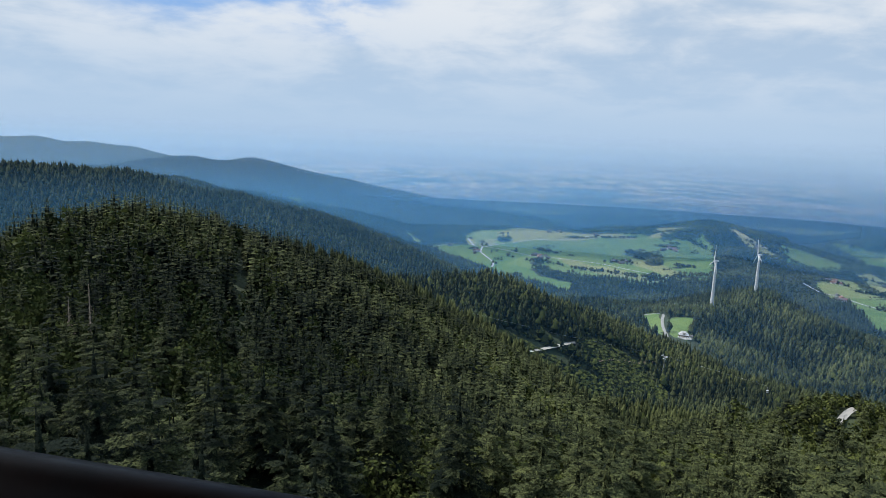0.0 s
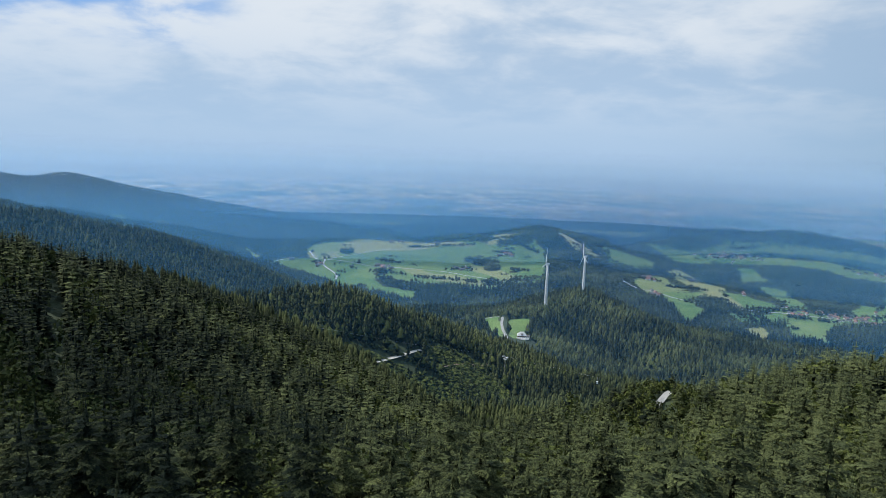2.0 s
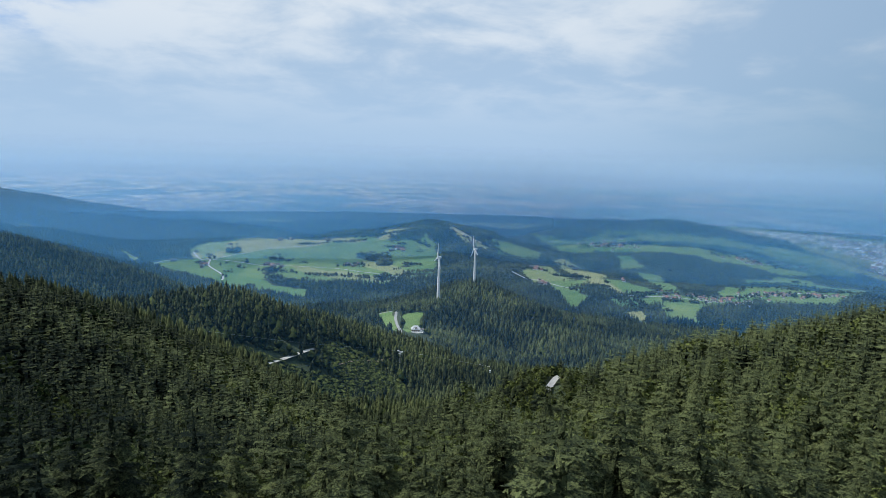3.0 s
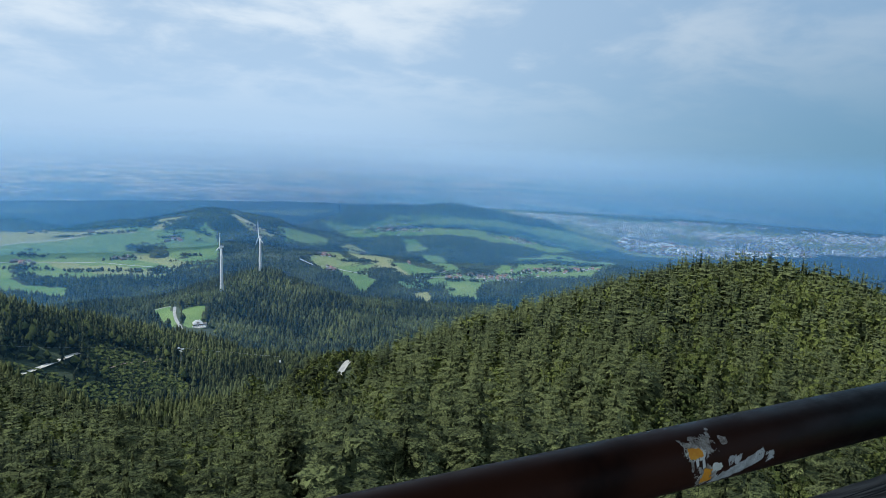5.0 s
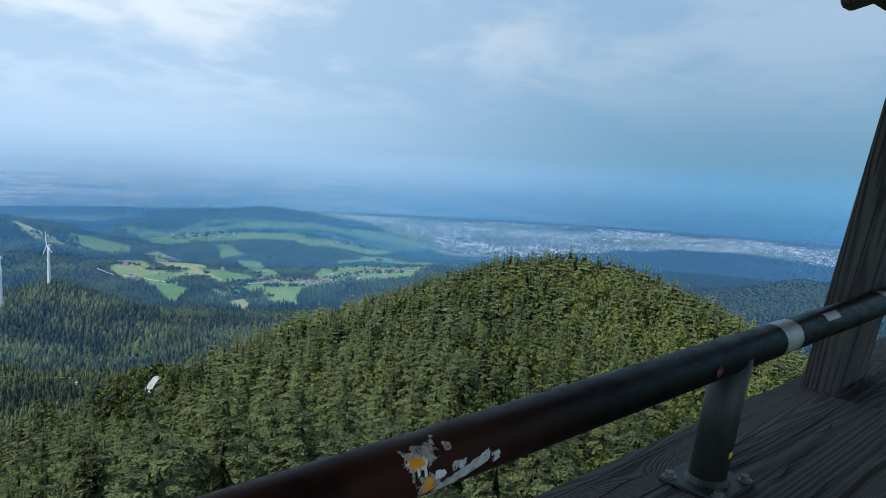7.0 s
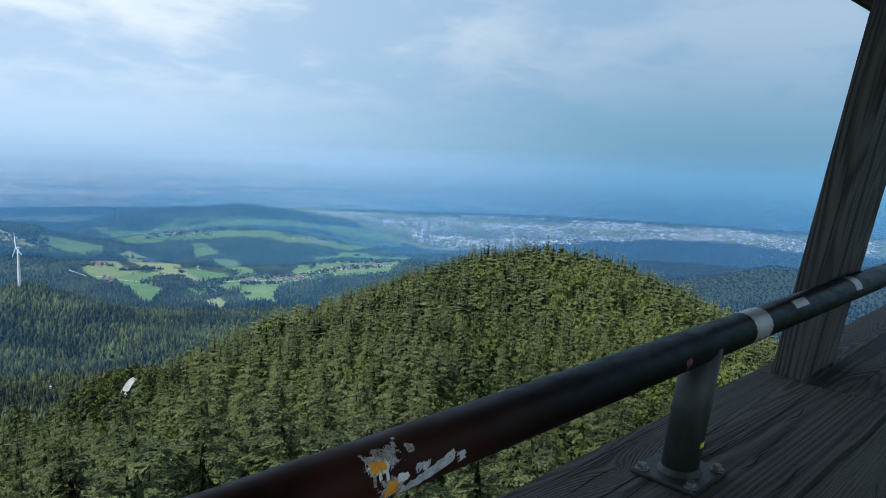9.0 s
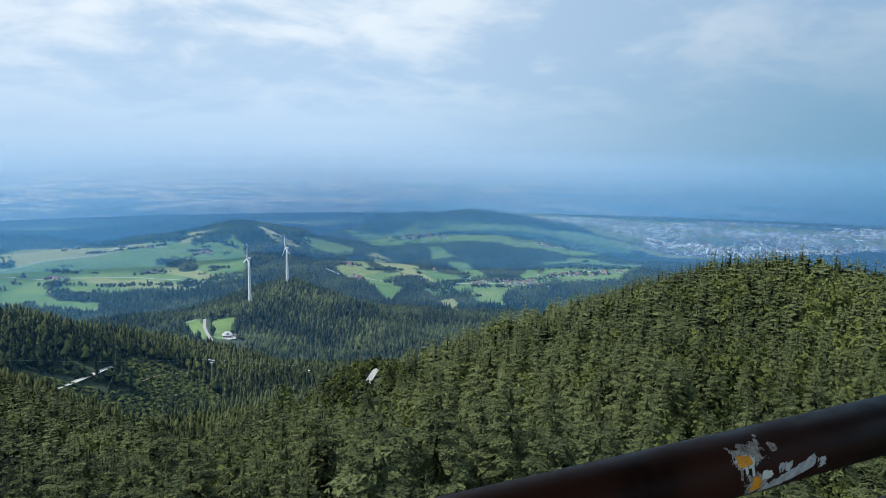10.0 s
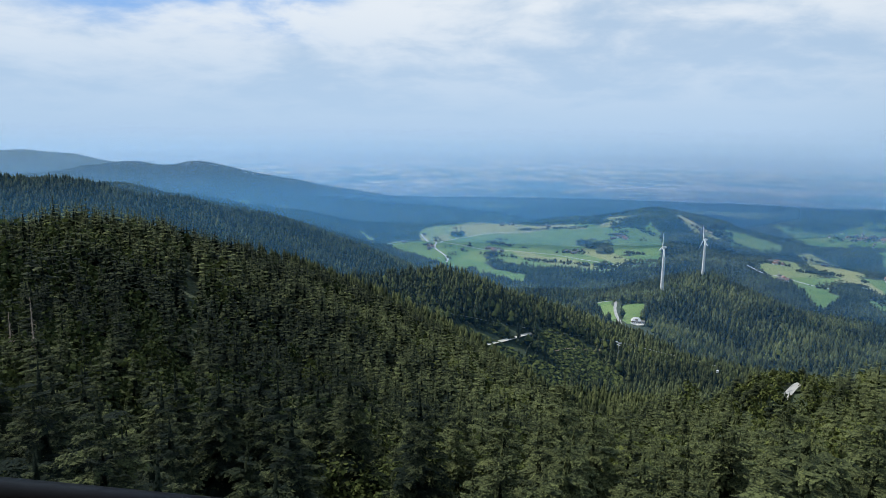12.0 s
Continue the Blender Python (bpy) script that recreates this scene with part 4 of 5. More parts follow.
_placed = 0
for b, r, n, red in ((8.6, 2155, 8, 0), (8.0, 2190, 4, 0), (2.84, 2190, 3, 0), (0.57, 2245, 1, 0), (14.73, 2195, 5, 0), (18.6, 2335, 7, 0), (12.63, 2560, 2, 0), (30.3, 2190, 6, 1),
                     (31.0, 1960, 4, 1), (9.4, 2600, 5, 0), (16.3, 2600, 6, 0), (24.9, 2440, 2, 0), (33.6, 2290, 3, 0), (37.6, 2140, 2, 1)):
    for k in range(n):
        m = at(b + _rng.uniform(-0.55, 0.55) * min(1, n / 5), r + _rng.uniform(-26, 26), _rng.choice((0, 20, 80, 100)) + _rng.uniform(-15, 15) - b)
        i = 1 if red and k < 2 else _rng.choice((0, 1, 2, 2, 3))
        if _placed < 4:
            i, ob = _placed, farm_kinds[_placed]
            ob.matrix_basis = m
        else:
            ob = copy_thing(farm_kinds[i], m)
        _placed += 1

VILLAGE = "houses of the valley villages"
village_kinds = [
    house("village_house", 8.5, 7, 3.8, 3.0, PLASTER, ROOF_RED, "white village house with a red tiled roof", "house", VILLAGE, windows=2, chimney=False),
    house("village_house", 7.5, 6.5, 4.2, 2.8, PLASTER, ROOF_DARK, "pale village house with a grey roof", "house", VILLAGE, windows=2, chimney=False),
    house("village_house", 10, 7.5, 4.6, 3.4, PLASTER, ROOF_RED, "larger white village house with a brick-red roof", "house", VILLAGE, windows=3, chimney=False),
]
for n, (b, r, db, dr, count, big) in enumerate(((44.6, 1985, 3.6, 55, 78, 1.0), (48.8, 2085, 2.2, 38, 46, 1.0), (41.2, 1925, 1.0, 16, 12, 1.0), (36.6, 2790, 2.4, 50, 60, 1.15), (46.9, 2765, 1.6, 36, 24, 1.2),
                                                (49.5, 2830, 1.8, 30, 14, 1.2), (51.8, 2160, 1.8, 40, 26, 1.0))):
    for k in range(count):
        u, v = _rng.gauss(0, 0.45), _rng.gauss(0, 0.5)
        m = at(b + db * max(-1.2, min(1.2, u)), r + dr * v, _rng.uniform(-30, 30) + _rng.choice((0, 90)))
        i = _rng.choice((0, 1, 1, 1, 2))
        if n == 0 and k < 3:
            ob = village_kinds[k]
            ob.matrix_basis = m
        else:
            ob = copy_thing(village_kinds[i], m)
        ob.scale = (big * 0.8,) * 3


# ---------------------------------------------------------------- the city on the plain
def city():
    m, t, bsdf = material("city_walls")
    g = t.nodes.new("ShaderNodeNewGeometry")
    ramp = t.nodes.new("ShaderNodeValToRGB")
    ramp.color_ramp.interpolation = "CONSTANT"
    for pos, col in ((0.0, (0.62, 0.62, 0.62, 1)), (0.22, (0.32, 0.17, 0.12, 1)), (0.45, (0.72, 0.70, 0.66, 1)), (0.62, (0.30, 0.29, 0.28, 1)), (0.8, (0.80, 0.80, 0.80, 1))):
        e = ramp.color_ramp.elements.new(pos) if pos else ramp.color_ramp.elements[0]
        e.color = col
    t.links.new(g.outputs["Random Per Island"], ramp.inputs[0])
    wire(t, ramp, bsdf)
    bsdf.inputs["Roughness"].default_value = 0.7
    rng = np.random.default_rng(12)
    n = 8000
    b, r = rng.uniform(45.5, 90, n * 2), 3050 + 1650 * rng.uniform(0, 1, n * 2) ** 1.15
    x, y = r * np.sin(np.radians(b)), r * np.cos(np.radians(b))
    town = np.sin(x / 130 + np.sin(y / 170)) + np.sin(y / 110 + 1.4 * np.sin(x / 210)) + 0.5 * np.sin(x / 45) * np.sin(y / 52)
    mid = 1.15 - np.abs((r - (3520 + 6 * np.abs(b - 62) + 300 * (b > 70))) / 950)
    z = height(x, y)
    keep = (town + 1.6 * mid + rng.normal(0, 0.5, n * 2) > 0.45) & (z < PLAIN + 26)
    b, r, x, y, z = (a[keep][:n] for a in (b, r, x, y, z))
    k = len(b)
    hall = rng.uniform(size=k) < 0.05 + 0.10 * (r > 4000)
    tall = rng.uniform(size=k) < 0.012
    w = rng.uniform(5, 10, k) + hall * rng.uniform(10, 38, k)
    d = rng.uniform(5, 8, k) + hall * rng.uniform(4, 14, k)
    h = rng.uniform(3.5, 7, k) + tall * rng.uniform(9, 20, k)
    a = rng.choice((0.3, 1.87), k) + rng.normal(0, 0.15, k)
    c, s = np.cos(a)[:, None], np.sin(a)[:, None]
    ux, uy = np.array([-.5, .5, .5, -.5, -.5, .5, .5, -.5])[None] * w[:, None], np.array([-.5, -.5, .5, .5, -.5, -.5, .5, .5])[None] * d[:, None]
    uz = np.array([0, 0, 0, 0, 1, 1, 1, 1.0])[None] * h[:, None] + z[:, None] - 0.5
    v = np.stack([ux * c - uy * s + x[:, None], ux * s + uy * c + y[:, None], uz], -1)
    f = np.array([[0, 1, 5, 4], [1, 2, 6, 5], [2, 3, 7, 6], [3, 0, 4, 7], [4, 5, 6, 7]])
    f = (f[None] + np.arange(k)[:, None, None] * 8).reshape(-1, 4)
    tagged(new("city", mesh_of("city", v.reshape(-1, 3), f, m)), "pale sprawling city on the plain in haze", "city", kind="stuff")


city()


# ---------------------------------------------------------------- hedges, orchards and single trees on the open land
def field_trees():
    rng = np.random.default_rng(21)
    xs, ys = [], []
    lines = [(11.0, 2060, 14.5, 2030, 46, 14), (14.5, 2010, 18.5, 1950, 60, 16), (18.5, 1960, 22.0, 2060, 46, 14), (7.0, 2120, 10.0, 2075, 40, 14), (8.0, 2265, 9.6, 2225, 46, 18), (13.6, 2170, 15.6, 2205, 26, 14),
             (16.0, 2255, 17.6, 2190, 40, 9), (19.0, 2180, 20.6, 2140, 26, 12), (17.5, 2370, 19.4, 2345, 24, 10), (4.8, 2390, 5.6, 2375, 22, 9), (1.6, 2395, 2.4, 2385, 14, 6), (2.3, 2215, 3.0, 2195, 10, 8),
             (31.6, 2060, 34.4, 2100, 44, 4), (34.2, 1955, 36.4, 1975, 50, 6), (33.0, 1905, 38.5, 1850, 70, 26), (36.5, 1820, 41.5, 1800, 60, 20), (29.0, 2190, 31.4, 2165, 26, 10), (38.5, 1925, 41.0, 1945, 30, 7),
             (10.0, 2495, 16.0, 2500, 70, 10), (15.0, 2560, 19.0, 2540, 60, 14), (19.6, 2450, 21.4, 2360, 50, 16), (42.0, 1960, 52.0, 2120, 110, 30), (40.5, 1895, 44.0, 1900, 40, 10), (30.0, 2330, 36.0, 2260, 70, 14),
             (46.0, 2160, 54.0, 2250, 70, 14), (24.0, 2480, 28.0, 2380, 40, 12), (34.0, 2760, 39.5, 2820, 70, 26), (44.0, 2760, 50.0, 2800, 60, 26), (36, 2900, 48, 2960, 120, 30), (31, 2880, 40, 2990, 60, 40)]
    for b0, r0, b1, r1, n, wide in lines:
        u = rng.uniform(0, 1, n)
        b, r = b0 + (b1 - b0) * u, r0 + (r1 - r0) * u
        xs.append(r * np.sin(np.radians(b)) + rng.normal(0, wide * 0.5, n))
        ys.append(r * np.cos(np.radians(b)) + rng.normal(0, wide * 0.5, n))
    b, r = rng.uniform(-2, 55, 70).repeat(5) + rng.normal(0, 0.22, 350), rng.uniform(1820, 2600, 70).repeat(5) + rng.normal(0, 9, 350)
    xs.append(r * np.sin(np.radians(b))), ys.append(r * np.cos(np.radians(b)))
    # groves between the houses of the city
    b, r = rng.uniform(46, 90, 1500), 3050 + 1500 * rng.uniform(0, 1, 1500)
    xs.append(r * np.sin(np.radians(b))), ys.append(r * np.cos(np.radians(b)))
    x, y = np.concatenate(xs), np.concatenate(ys)
    z = height(x, y)
    pool = [round_crown(rng, 9, 4.2, 2, 7) for _ in range(5)] + [plain_crown(rng, 11, 3.2, 2, 6)]
    vs, fs, ts, count = [], [], [], 0
    for k in range(len(x)):
        v, f, _ = pool[int(rng.integers(0, 6))]
        s = rng.uniform(0.55, 1.25)
        vs.append(v * s + np.array([x[k], y[k], z[k] - 0.4]))
        fs.append(f + count)
        ts.append(np.full(len(v), rng.uniform(0, 0.5)))
        count += len(v)
    tagged(new("hedgerow_trees", mesh_of("hedgerow_trees", np.concatenate(vs), np.concatenate(fs), SPRUCE, np.concatenate(ts))),
           "dark hedges, copses and orchard trees on the pastures", "trees", kind="stuff")


field_trees()


# ---------------------------------------------------------------- cableway
def high(bearing, r, sight):
    x, y = spot(bearing, r)
    return Vector((x, y, EYE + r * math.tan(radians(sight))))


def cable_car(p, turn):
    root = tagged(new("cable_car"), "small white cable car cabin hanging over the wood", "cable car", group="cable cars")
    root.matrix_basis = Matrix.Translation(p) @ Matrix.Rotation(radians(turn), 4, "Z")
    cabin = box((2.4, 1.9, 2.1), 0.25)
    part("cabin", cabin, WHITE, root)
    part("window_band", box((2.46, 1.96, 0.7), 0.1), GLASS, root).matrix_basis = Matrix.Translation((0, 0, 0.3))
    part("hanger", box((0.14, 0.14, 3.0), 0.02), STEEL, root).matrix_basis = Matrix.Translation((0, 0, 2.4))
    part("carriage", box((1.6, 0.3, 0.35), 0.05), STEEL, root).matrix_basis = Matrix.Translation((0, 0, 3.9))


def pylon(p):
    root = tagged(new("cableway_pylon"), "grey steel cableway pylon standing among spruces", "pylon")
    x, y, z = p
    g = float(height(np.array([x]), np.array([y]))[0])
    root.matrix_basis = Matrix.Translation((x, y, g)) @ Matrix.Rotation(radians(-70), 4, "Z")
    h = z - g
    for sx in (-1, 1):
        for sy in (-1, 1):
            leg = part("leg", block(0.3, 0.3, h + 3, 0, 0, -3), STEEL, root)
            leg.matrix_basis = Matrix.Translation((sx * 1.8, sy * 1.8, 0)) @ Matrix.Rotation(radians(sy * 4), 4, "X") @ Matrix.Rotation(radians(-sx * 4), 4, "Y")
    part("cross_arm", block(8.5, 0.8, 0.7, 0, 0, h), STEEL, root)
    for sx in (-1, 1):
        part("saddle", block(0.9, 2.6, 1.0, sx * 3.6, 0, h + 0.4), WHITE, root)
    part("platform", block(5, 1.6, 0.2, 0, 0, h - 2.2), WHITE, root)


cable_car(high(1.4, 560, -14.5), 60)
cable_car(high(26.8, 690, -17.9), 60)
pylon(high(18.93, 790, -16.5))
cable = bpy.data.curves.new("cable", "CURVE")
cable.dimensions, cable.bevel_depth = "3D", 0.035
cable.materials.append(STEEL)
for pts in ([high(1.4, 560, -14.1), high(10, 660, -15.6), high(18.93, 790, -16.4)], [high(18.93, 790, -16.4), high(26.8, 690, -17.5)]):
    sp = cable.splines.new("POLY")
    sp.points.add(len(pts) - 1)
    for q, p in zip(sp.points, pts):
        q.co = (*p, 1)
tagged(new("cable", cable), "thin steel cableway rope over the valley", "cable")


# ---------------------------------------------------------------- dead spruces and a turning birch
def dead_tree(bearing, r, h, seed):
    rng = np.random.default_rng(seed)
    root = tagged(new("dead_spruce"), "bare pale dead spruce among living trees", "tree", group="dead spruces")
    root.matrix_basis = at(bearing, r)
    part("trunk", lathe([(h * 0.012 + 0.08, -0.5), (h * 0.009, h * 0.5), (0.03, h)], 8), DRY, root)
    base, way, side, ln = [], [], [], []
    for k in range(110):
        t = k / 110
        a = rng.uniform(0, 6.283)
        base.append((0, 0, h * (0.3 + 0.68 * t))), way.append((math.cos(a), math.sin(a), rng.uniform(-0.7, 0.05)))
        side.append((-math.sin(a), math.cos(a), 0.3)), ln.append(1.9 * (1.05 - t) * rng.uniform(0.5, 1.2))
    v, f = kites(np.array(base), np.array(way), np.array(side), ln, 0.05, 0.25)
    part("dry_crown", mesh_of("dry_crown", v, f, DRY), DRY, root)


dead_tree(-28.2, 150, 20, 1)
dead_tree(-29.6, 158, 16, 2)


# ---------------------------------------------------------------- viewing tower
def frame_at(s, out, z):
    """A pose in the tower's own directions: x along the rail, y outwards."""
    m = Matrix((ALONG, OUT, Vector((0, 0, 1)))).transposed().to_4x4()
    m.translation = ALONG * s + OUT * out + Vector((0, 0, z))
    return m


def tube(radius, length, segments=32, axis="Z"):
    bm = bmesh.new()
    turn = {"Z": Matrix(), "X": Matrix.Rotation(math.pi / 2, 4, "Y"), "Y": Matrix.Rotation(math.pi / 2, 4, "X")}[axis]
    bmesh.ops.create_cone(bm, cap_ends=True, segments=segments, radius1=radius, radius2=radius, depth=length, matrix=turn)
    for f in bm.faces:
        f.smooth = len(f.verts) == 4
    return bm


def weathered_wood(name, along="x"):
    m, t, bsdf = material(name)
    st = {"x": (0.10, 9, 9), "z": (9, 9, 0.10)}[along]
    figure = {"x": (0.16, 4.5, 4.5), "z": (4.5, 4.5, 0.16)}[along]
    rings = noise_of(t, 0.9, 1, 0.3, figure)
    grain = noise_of(t, 11.0, 4, 0.7, st)
    # the grain swings round knots
    c, xyz = t.nodes.new("ShaderNodeTexCoord"), t.nodes.new("ShaderNodeSeparateXYZ")
    t.links.new(c.outputs["Object"], xyz.inputs[0])
    for kx, ky in ((2.17, 0.10), (1.55, -0.12), (-0.62, -0.02), (-0.28, 0.12), (-1.4, 0.05)):
        dx = maths(t, "MULTIPLY", maths(t, "SUBTRACT", xyz.outputs[0 if along == "x" else 2], kx), 5.0)
        dy = maths(t, "MULTIPLY", maths(t, "SUBTRACT", xyz.outputs[1], ky), 13.0)
        near = maths(t, "EXPONENT", maths(t, "MULTIPLY", maths(t, "SQRT", maths(t, "ADD", maths(t, "MULTIPLY", dx, dx), maths(t, "MULTIPLY", dy, dy))), -1.4))
        rings = maths(t, "ADD", rings, maths(t, "MULTIPLY", near, 0.22))
    wavy = maths(t, "SINE", maths(t, "MULTIPLY", maths(t, "ADD", rings, maths(t, "MULTIPLY", grain, 0.03)), 300.0))
    lines = maths(t, "MULTIPLY", maths(t, "ADD", wavy, 1.0), 0.5)
    tone = maths(t, "ADD", maths(t, "MULTIPLY", lines, 0.30), maths(t, "ADD", maths(t, "MULTIPLY", grain, 0.55), maths(t, "MULTIPLY", noise_of(t, 3.0, 5, 0.65, tuple(v ** 0.5 for v in st)), 0.5)))
    crack = smooth(t, noise_of(t, 1.1, 3, 0.5, tuple(v * 1.5 for v in st)), 0.395, 0.365)
    col = blend(t, smooth(t, tone, 0.4, 0.85), (0.014, 0.013, 0.012), (0.088, 0.081, 0.072))
    stain = noise_of(t, 1.7, 4)
    col = blend(t, maths(t, "MULTIPLY", smooth(t, stain, 0.45, 0.7), 0.5), col, (0.035, 0.032, 0.031))
    t.links.new(blend(t, crack, col, (0.012, 0.011, 0.010)), bsdf.inputs["Base Color"])
    bsdf.inputs["Roughness"].default_value = 0.85
    relief = maths(t, "SUBTRACT", tone, maths(t, "MULTIPLY", crack, 3.0))
    bump(t, bsdf, relief, 0.8, 0.004)
    return m


def rail_paint():
    """Dark brown-black gloss paint, redder in patches along one stretch, with scuffs."""
    m, t, bsdf = material("brown_black_paint")
    c = t.nodes.new("ShaderNodeTexCoord")
    xyz = t.nodes.new("ShaderNodeSeparateXYZ")
    t.links.new(c.outputs["Object"], xyz.inputs[0])
    redness = maths(t, "MULTIPLY", smooth(t, xyz.outputs[0], 1.15, 0.55), smooth(t, noise_of(t, 5.0, 5), 0.25, 0.6))
    # red fades leftwards in place of the sky's reflection
    redness = maths(t, "MULTIPLY", redness, smooth(t, xyz.outputs[0], -0.45, 0.15, 0.25, 1.0))
    col = blend(t, redness, (0.0035, 0.003, 0.0032), (0.050, 0.019, 0.012))
    t.links.new(col, bsdf.inputs["Base Color"])
    scuff = noise_of(t, 30.0, 5, 0.7, (0.4, 1, 1))
    t.links.new(smooth(t, scuff, 0.3, 0.8, 0.34, 0.55), bsdf.inputs["Roughness"])
    bsdf.inputs["Specular IOR Level"].default_value = 0.045
    bump(t, bsdf, scuff, 0.15, 0.001)
    return m


WOOD_X, WOOD_Z = weathered_wood("grey_oak_along", "x"), weathered_wood("grey_oak_upright", "z")
RAIL_PAINT = rail_paint()
CRACK = two_tone("crack_shadow", (0.003, 0.003, 0.003), (0.008, 0.007, 0.006), 20.0, 1.0)
SILL_TOP, RAIL_Z, PIPE = 0.95, 1.238, 0.0370


def make_tower():
    tower = tagged(new("lookout_tower"), "weathered timber lookout tower with roofed platform", "tower")
    tower["kind"] = "structure"
    # platform boards
    for k in range(26):
        b = part("plank", box((8.4, 0.138, 0.045), 0.004), WOOD_X, tower)
        b.matrix_basis = frame_at(0.3, 0.10 - 0.145 * (k + 0.5), -0.0225)
    for out in (0.02, -3.6):
        b = part("floor_beam", box((8.4, 0.2, 0.26), 0.01), WOOD_X, tower)
        b.matrix_basis = frame_at(0.3, out, -0.18)
    # parapet: boards under a broad sill
    for k in range(46):
        b = part("parapet_board", box((0.168, 0.03, 0.74), 0.004), WOOD_Z, tower)
        b.matrix_basis = frame_at(-3.85 + 0.178 * k, 0.02, 0.38)
    for s0, s1 in ((-3.9, 2.345), (2.349, 4.5)):
        sill = box((s1 - s0, 0.404, 0.21))
        bmesh.ops.bevel(sill, geom=[e for e in sill.edges if abs(e.verts[0].co.x - e.verts[1].co.x) > 0.1], offset=0.014, segments=2, affect="EDGES")
        for k in range(1, int((s1 - s0) / 0.07)):
            bmesh.ops.bisect_plane(sill, geom=sill.verts[:] + sill.edges[:] + sill.faces[:], plane_co=(s0 / 2 - s1 / 2 + 0.07 * k, 0, 0), plane_no=(1, 0, 0))
        for v in sill.verts:
            w = noise.noise_vector((v.co.x * 3.0, v.co.y * 9 + s0, v.co.z * 9)) + 0.5 * noise.noise_vector((v.co.x * 11, v.co.y * 20, s0))
            v.co.y, v.co.z = v.co.y + 0.007 * w.x, v.co.z + 0.0025 * w.y
        b = part("sill", sill, WOOD_X, tower, "broad cracked grey timber sill")
        b.matrix_basis = frame_at((s0 + s1) / 2, 0.023, SILL_TOP - 0.105)
        rng = random.Random(int(s0 * 10))
        for k in range(int((s1 - s0) * 9)):
            bm = bmesh.new()
            x, y, ln, wide = rng.uniform(s0 - s1, s1 - s0) * 0.48, rng.uniform(-0.18, 0.18), rng.uniform(0.05, 0.4) * rng.choice((1, 1, 2.6)), rng.uniform(0.0008, 0.0030)
            bend, rows = rng.uniform(-0.03, 0.03), []
            for i in range(13):
                u = i / 12
                px = max(-(s1 - s0) * 0.5 + 0.01, min((s1 - s0) * 0.5 - 0.01, x + ln * (u - 0.5)))
                py = y + bend * ln * math.sin(3 * u) + 0.003 * math.sin(9 * u + k)
                w = wide * math.sin(math.pi * u) + 0.0002
                rows.append((bm.verts.new((px, py - w, 0.1085)), bm.verts.new((px, py + w, 0.1085))))
            for lo, hi in zip(rows, rows[1:]):
                bm.faces.new((lo[0], hi[0], hi[1], lo[1]))
            part("crack", bm, CRACK, b)
    # leaning uprights and roof
    lean = Matrix.Rotation(radians(8.4), 4, "X")
    for s in (2.52, -2.6):
        post = box((0.31, 0.092, 3.2), 0.006)
        bmesh.ops.translate(post, verts=post.verts, vec=(0, 0, 1.6))
        b = part("upright", post, WOOD_Z, tower, "square grey timber upright leaning inwards")
        b.matrix_basis = frame_at(s, 0.114 + 0.155, SILL_TOP - 1.0) @ lean @ Matrix.Translation((0, 0, 0))
    b = part("wall_plate", box((9.9, 0.14, 0.20), 0.006), WOOD_X, tower)
    b.matrix_basis = frame_at(1.25, 0.02, 2.62)
    for s in (5.6, 4.19, 2.9, 1.5, 0.1, -1.3, -2.7):
        r = part("rafter", box((0.15, 4.7, 0.22), 0.03), WOOD_X, tower)
        r.matrix_basis = frame_at(s, -1.47, 3.150) @ Matrix.Rotation(radians(-14), 4, "X")
    roof = part("roof", box((10.7, 5.0, 0.06), 0.004), WOOD_X, tower, "dark boarded roof")
    roof.matrix_basis = frame_at(1.25, -1.53, 3.30) @ Matrix.Rotation(radians(-14), 4, "X")
    # legs down to the ground
    for s in (-3.2, 3.8):
        for out in (-0.1, -3.6):
            leg = part("leg", box((0.34, 0.34, 33.0), 0.01), WOOD_Z, tower)
            leg.matrix_basis = frame_at(s, out, -16.8)
    for z in (-8, -16, -24):
        for out in (-0.1, -3.6):
            b = part("cross_beam", box((7.3, 0.2, 0.24), 0.01), WOOD_X, tower)
            b.matrix_basis = frame_at(0.3, out, z)


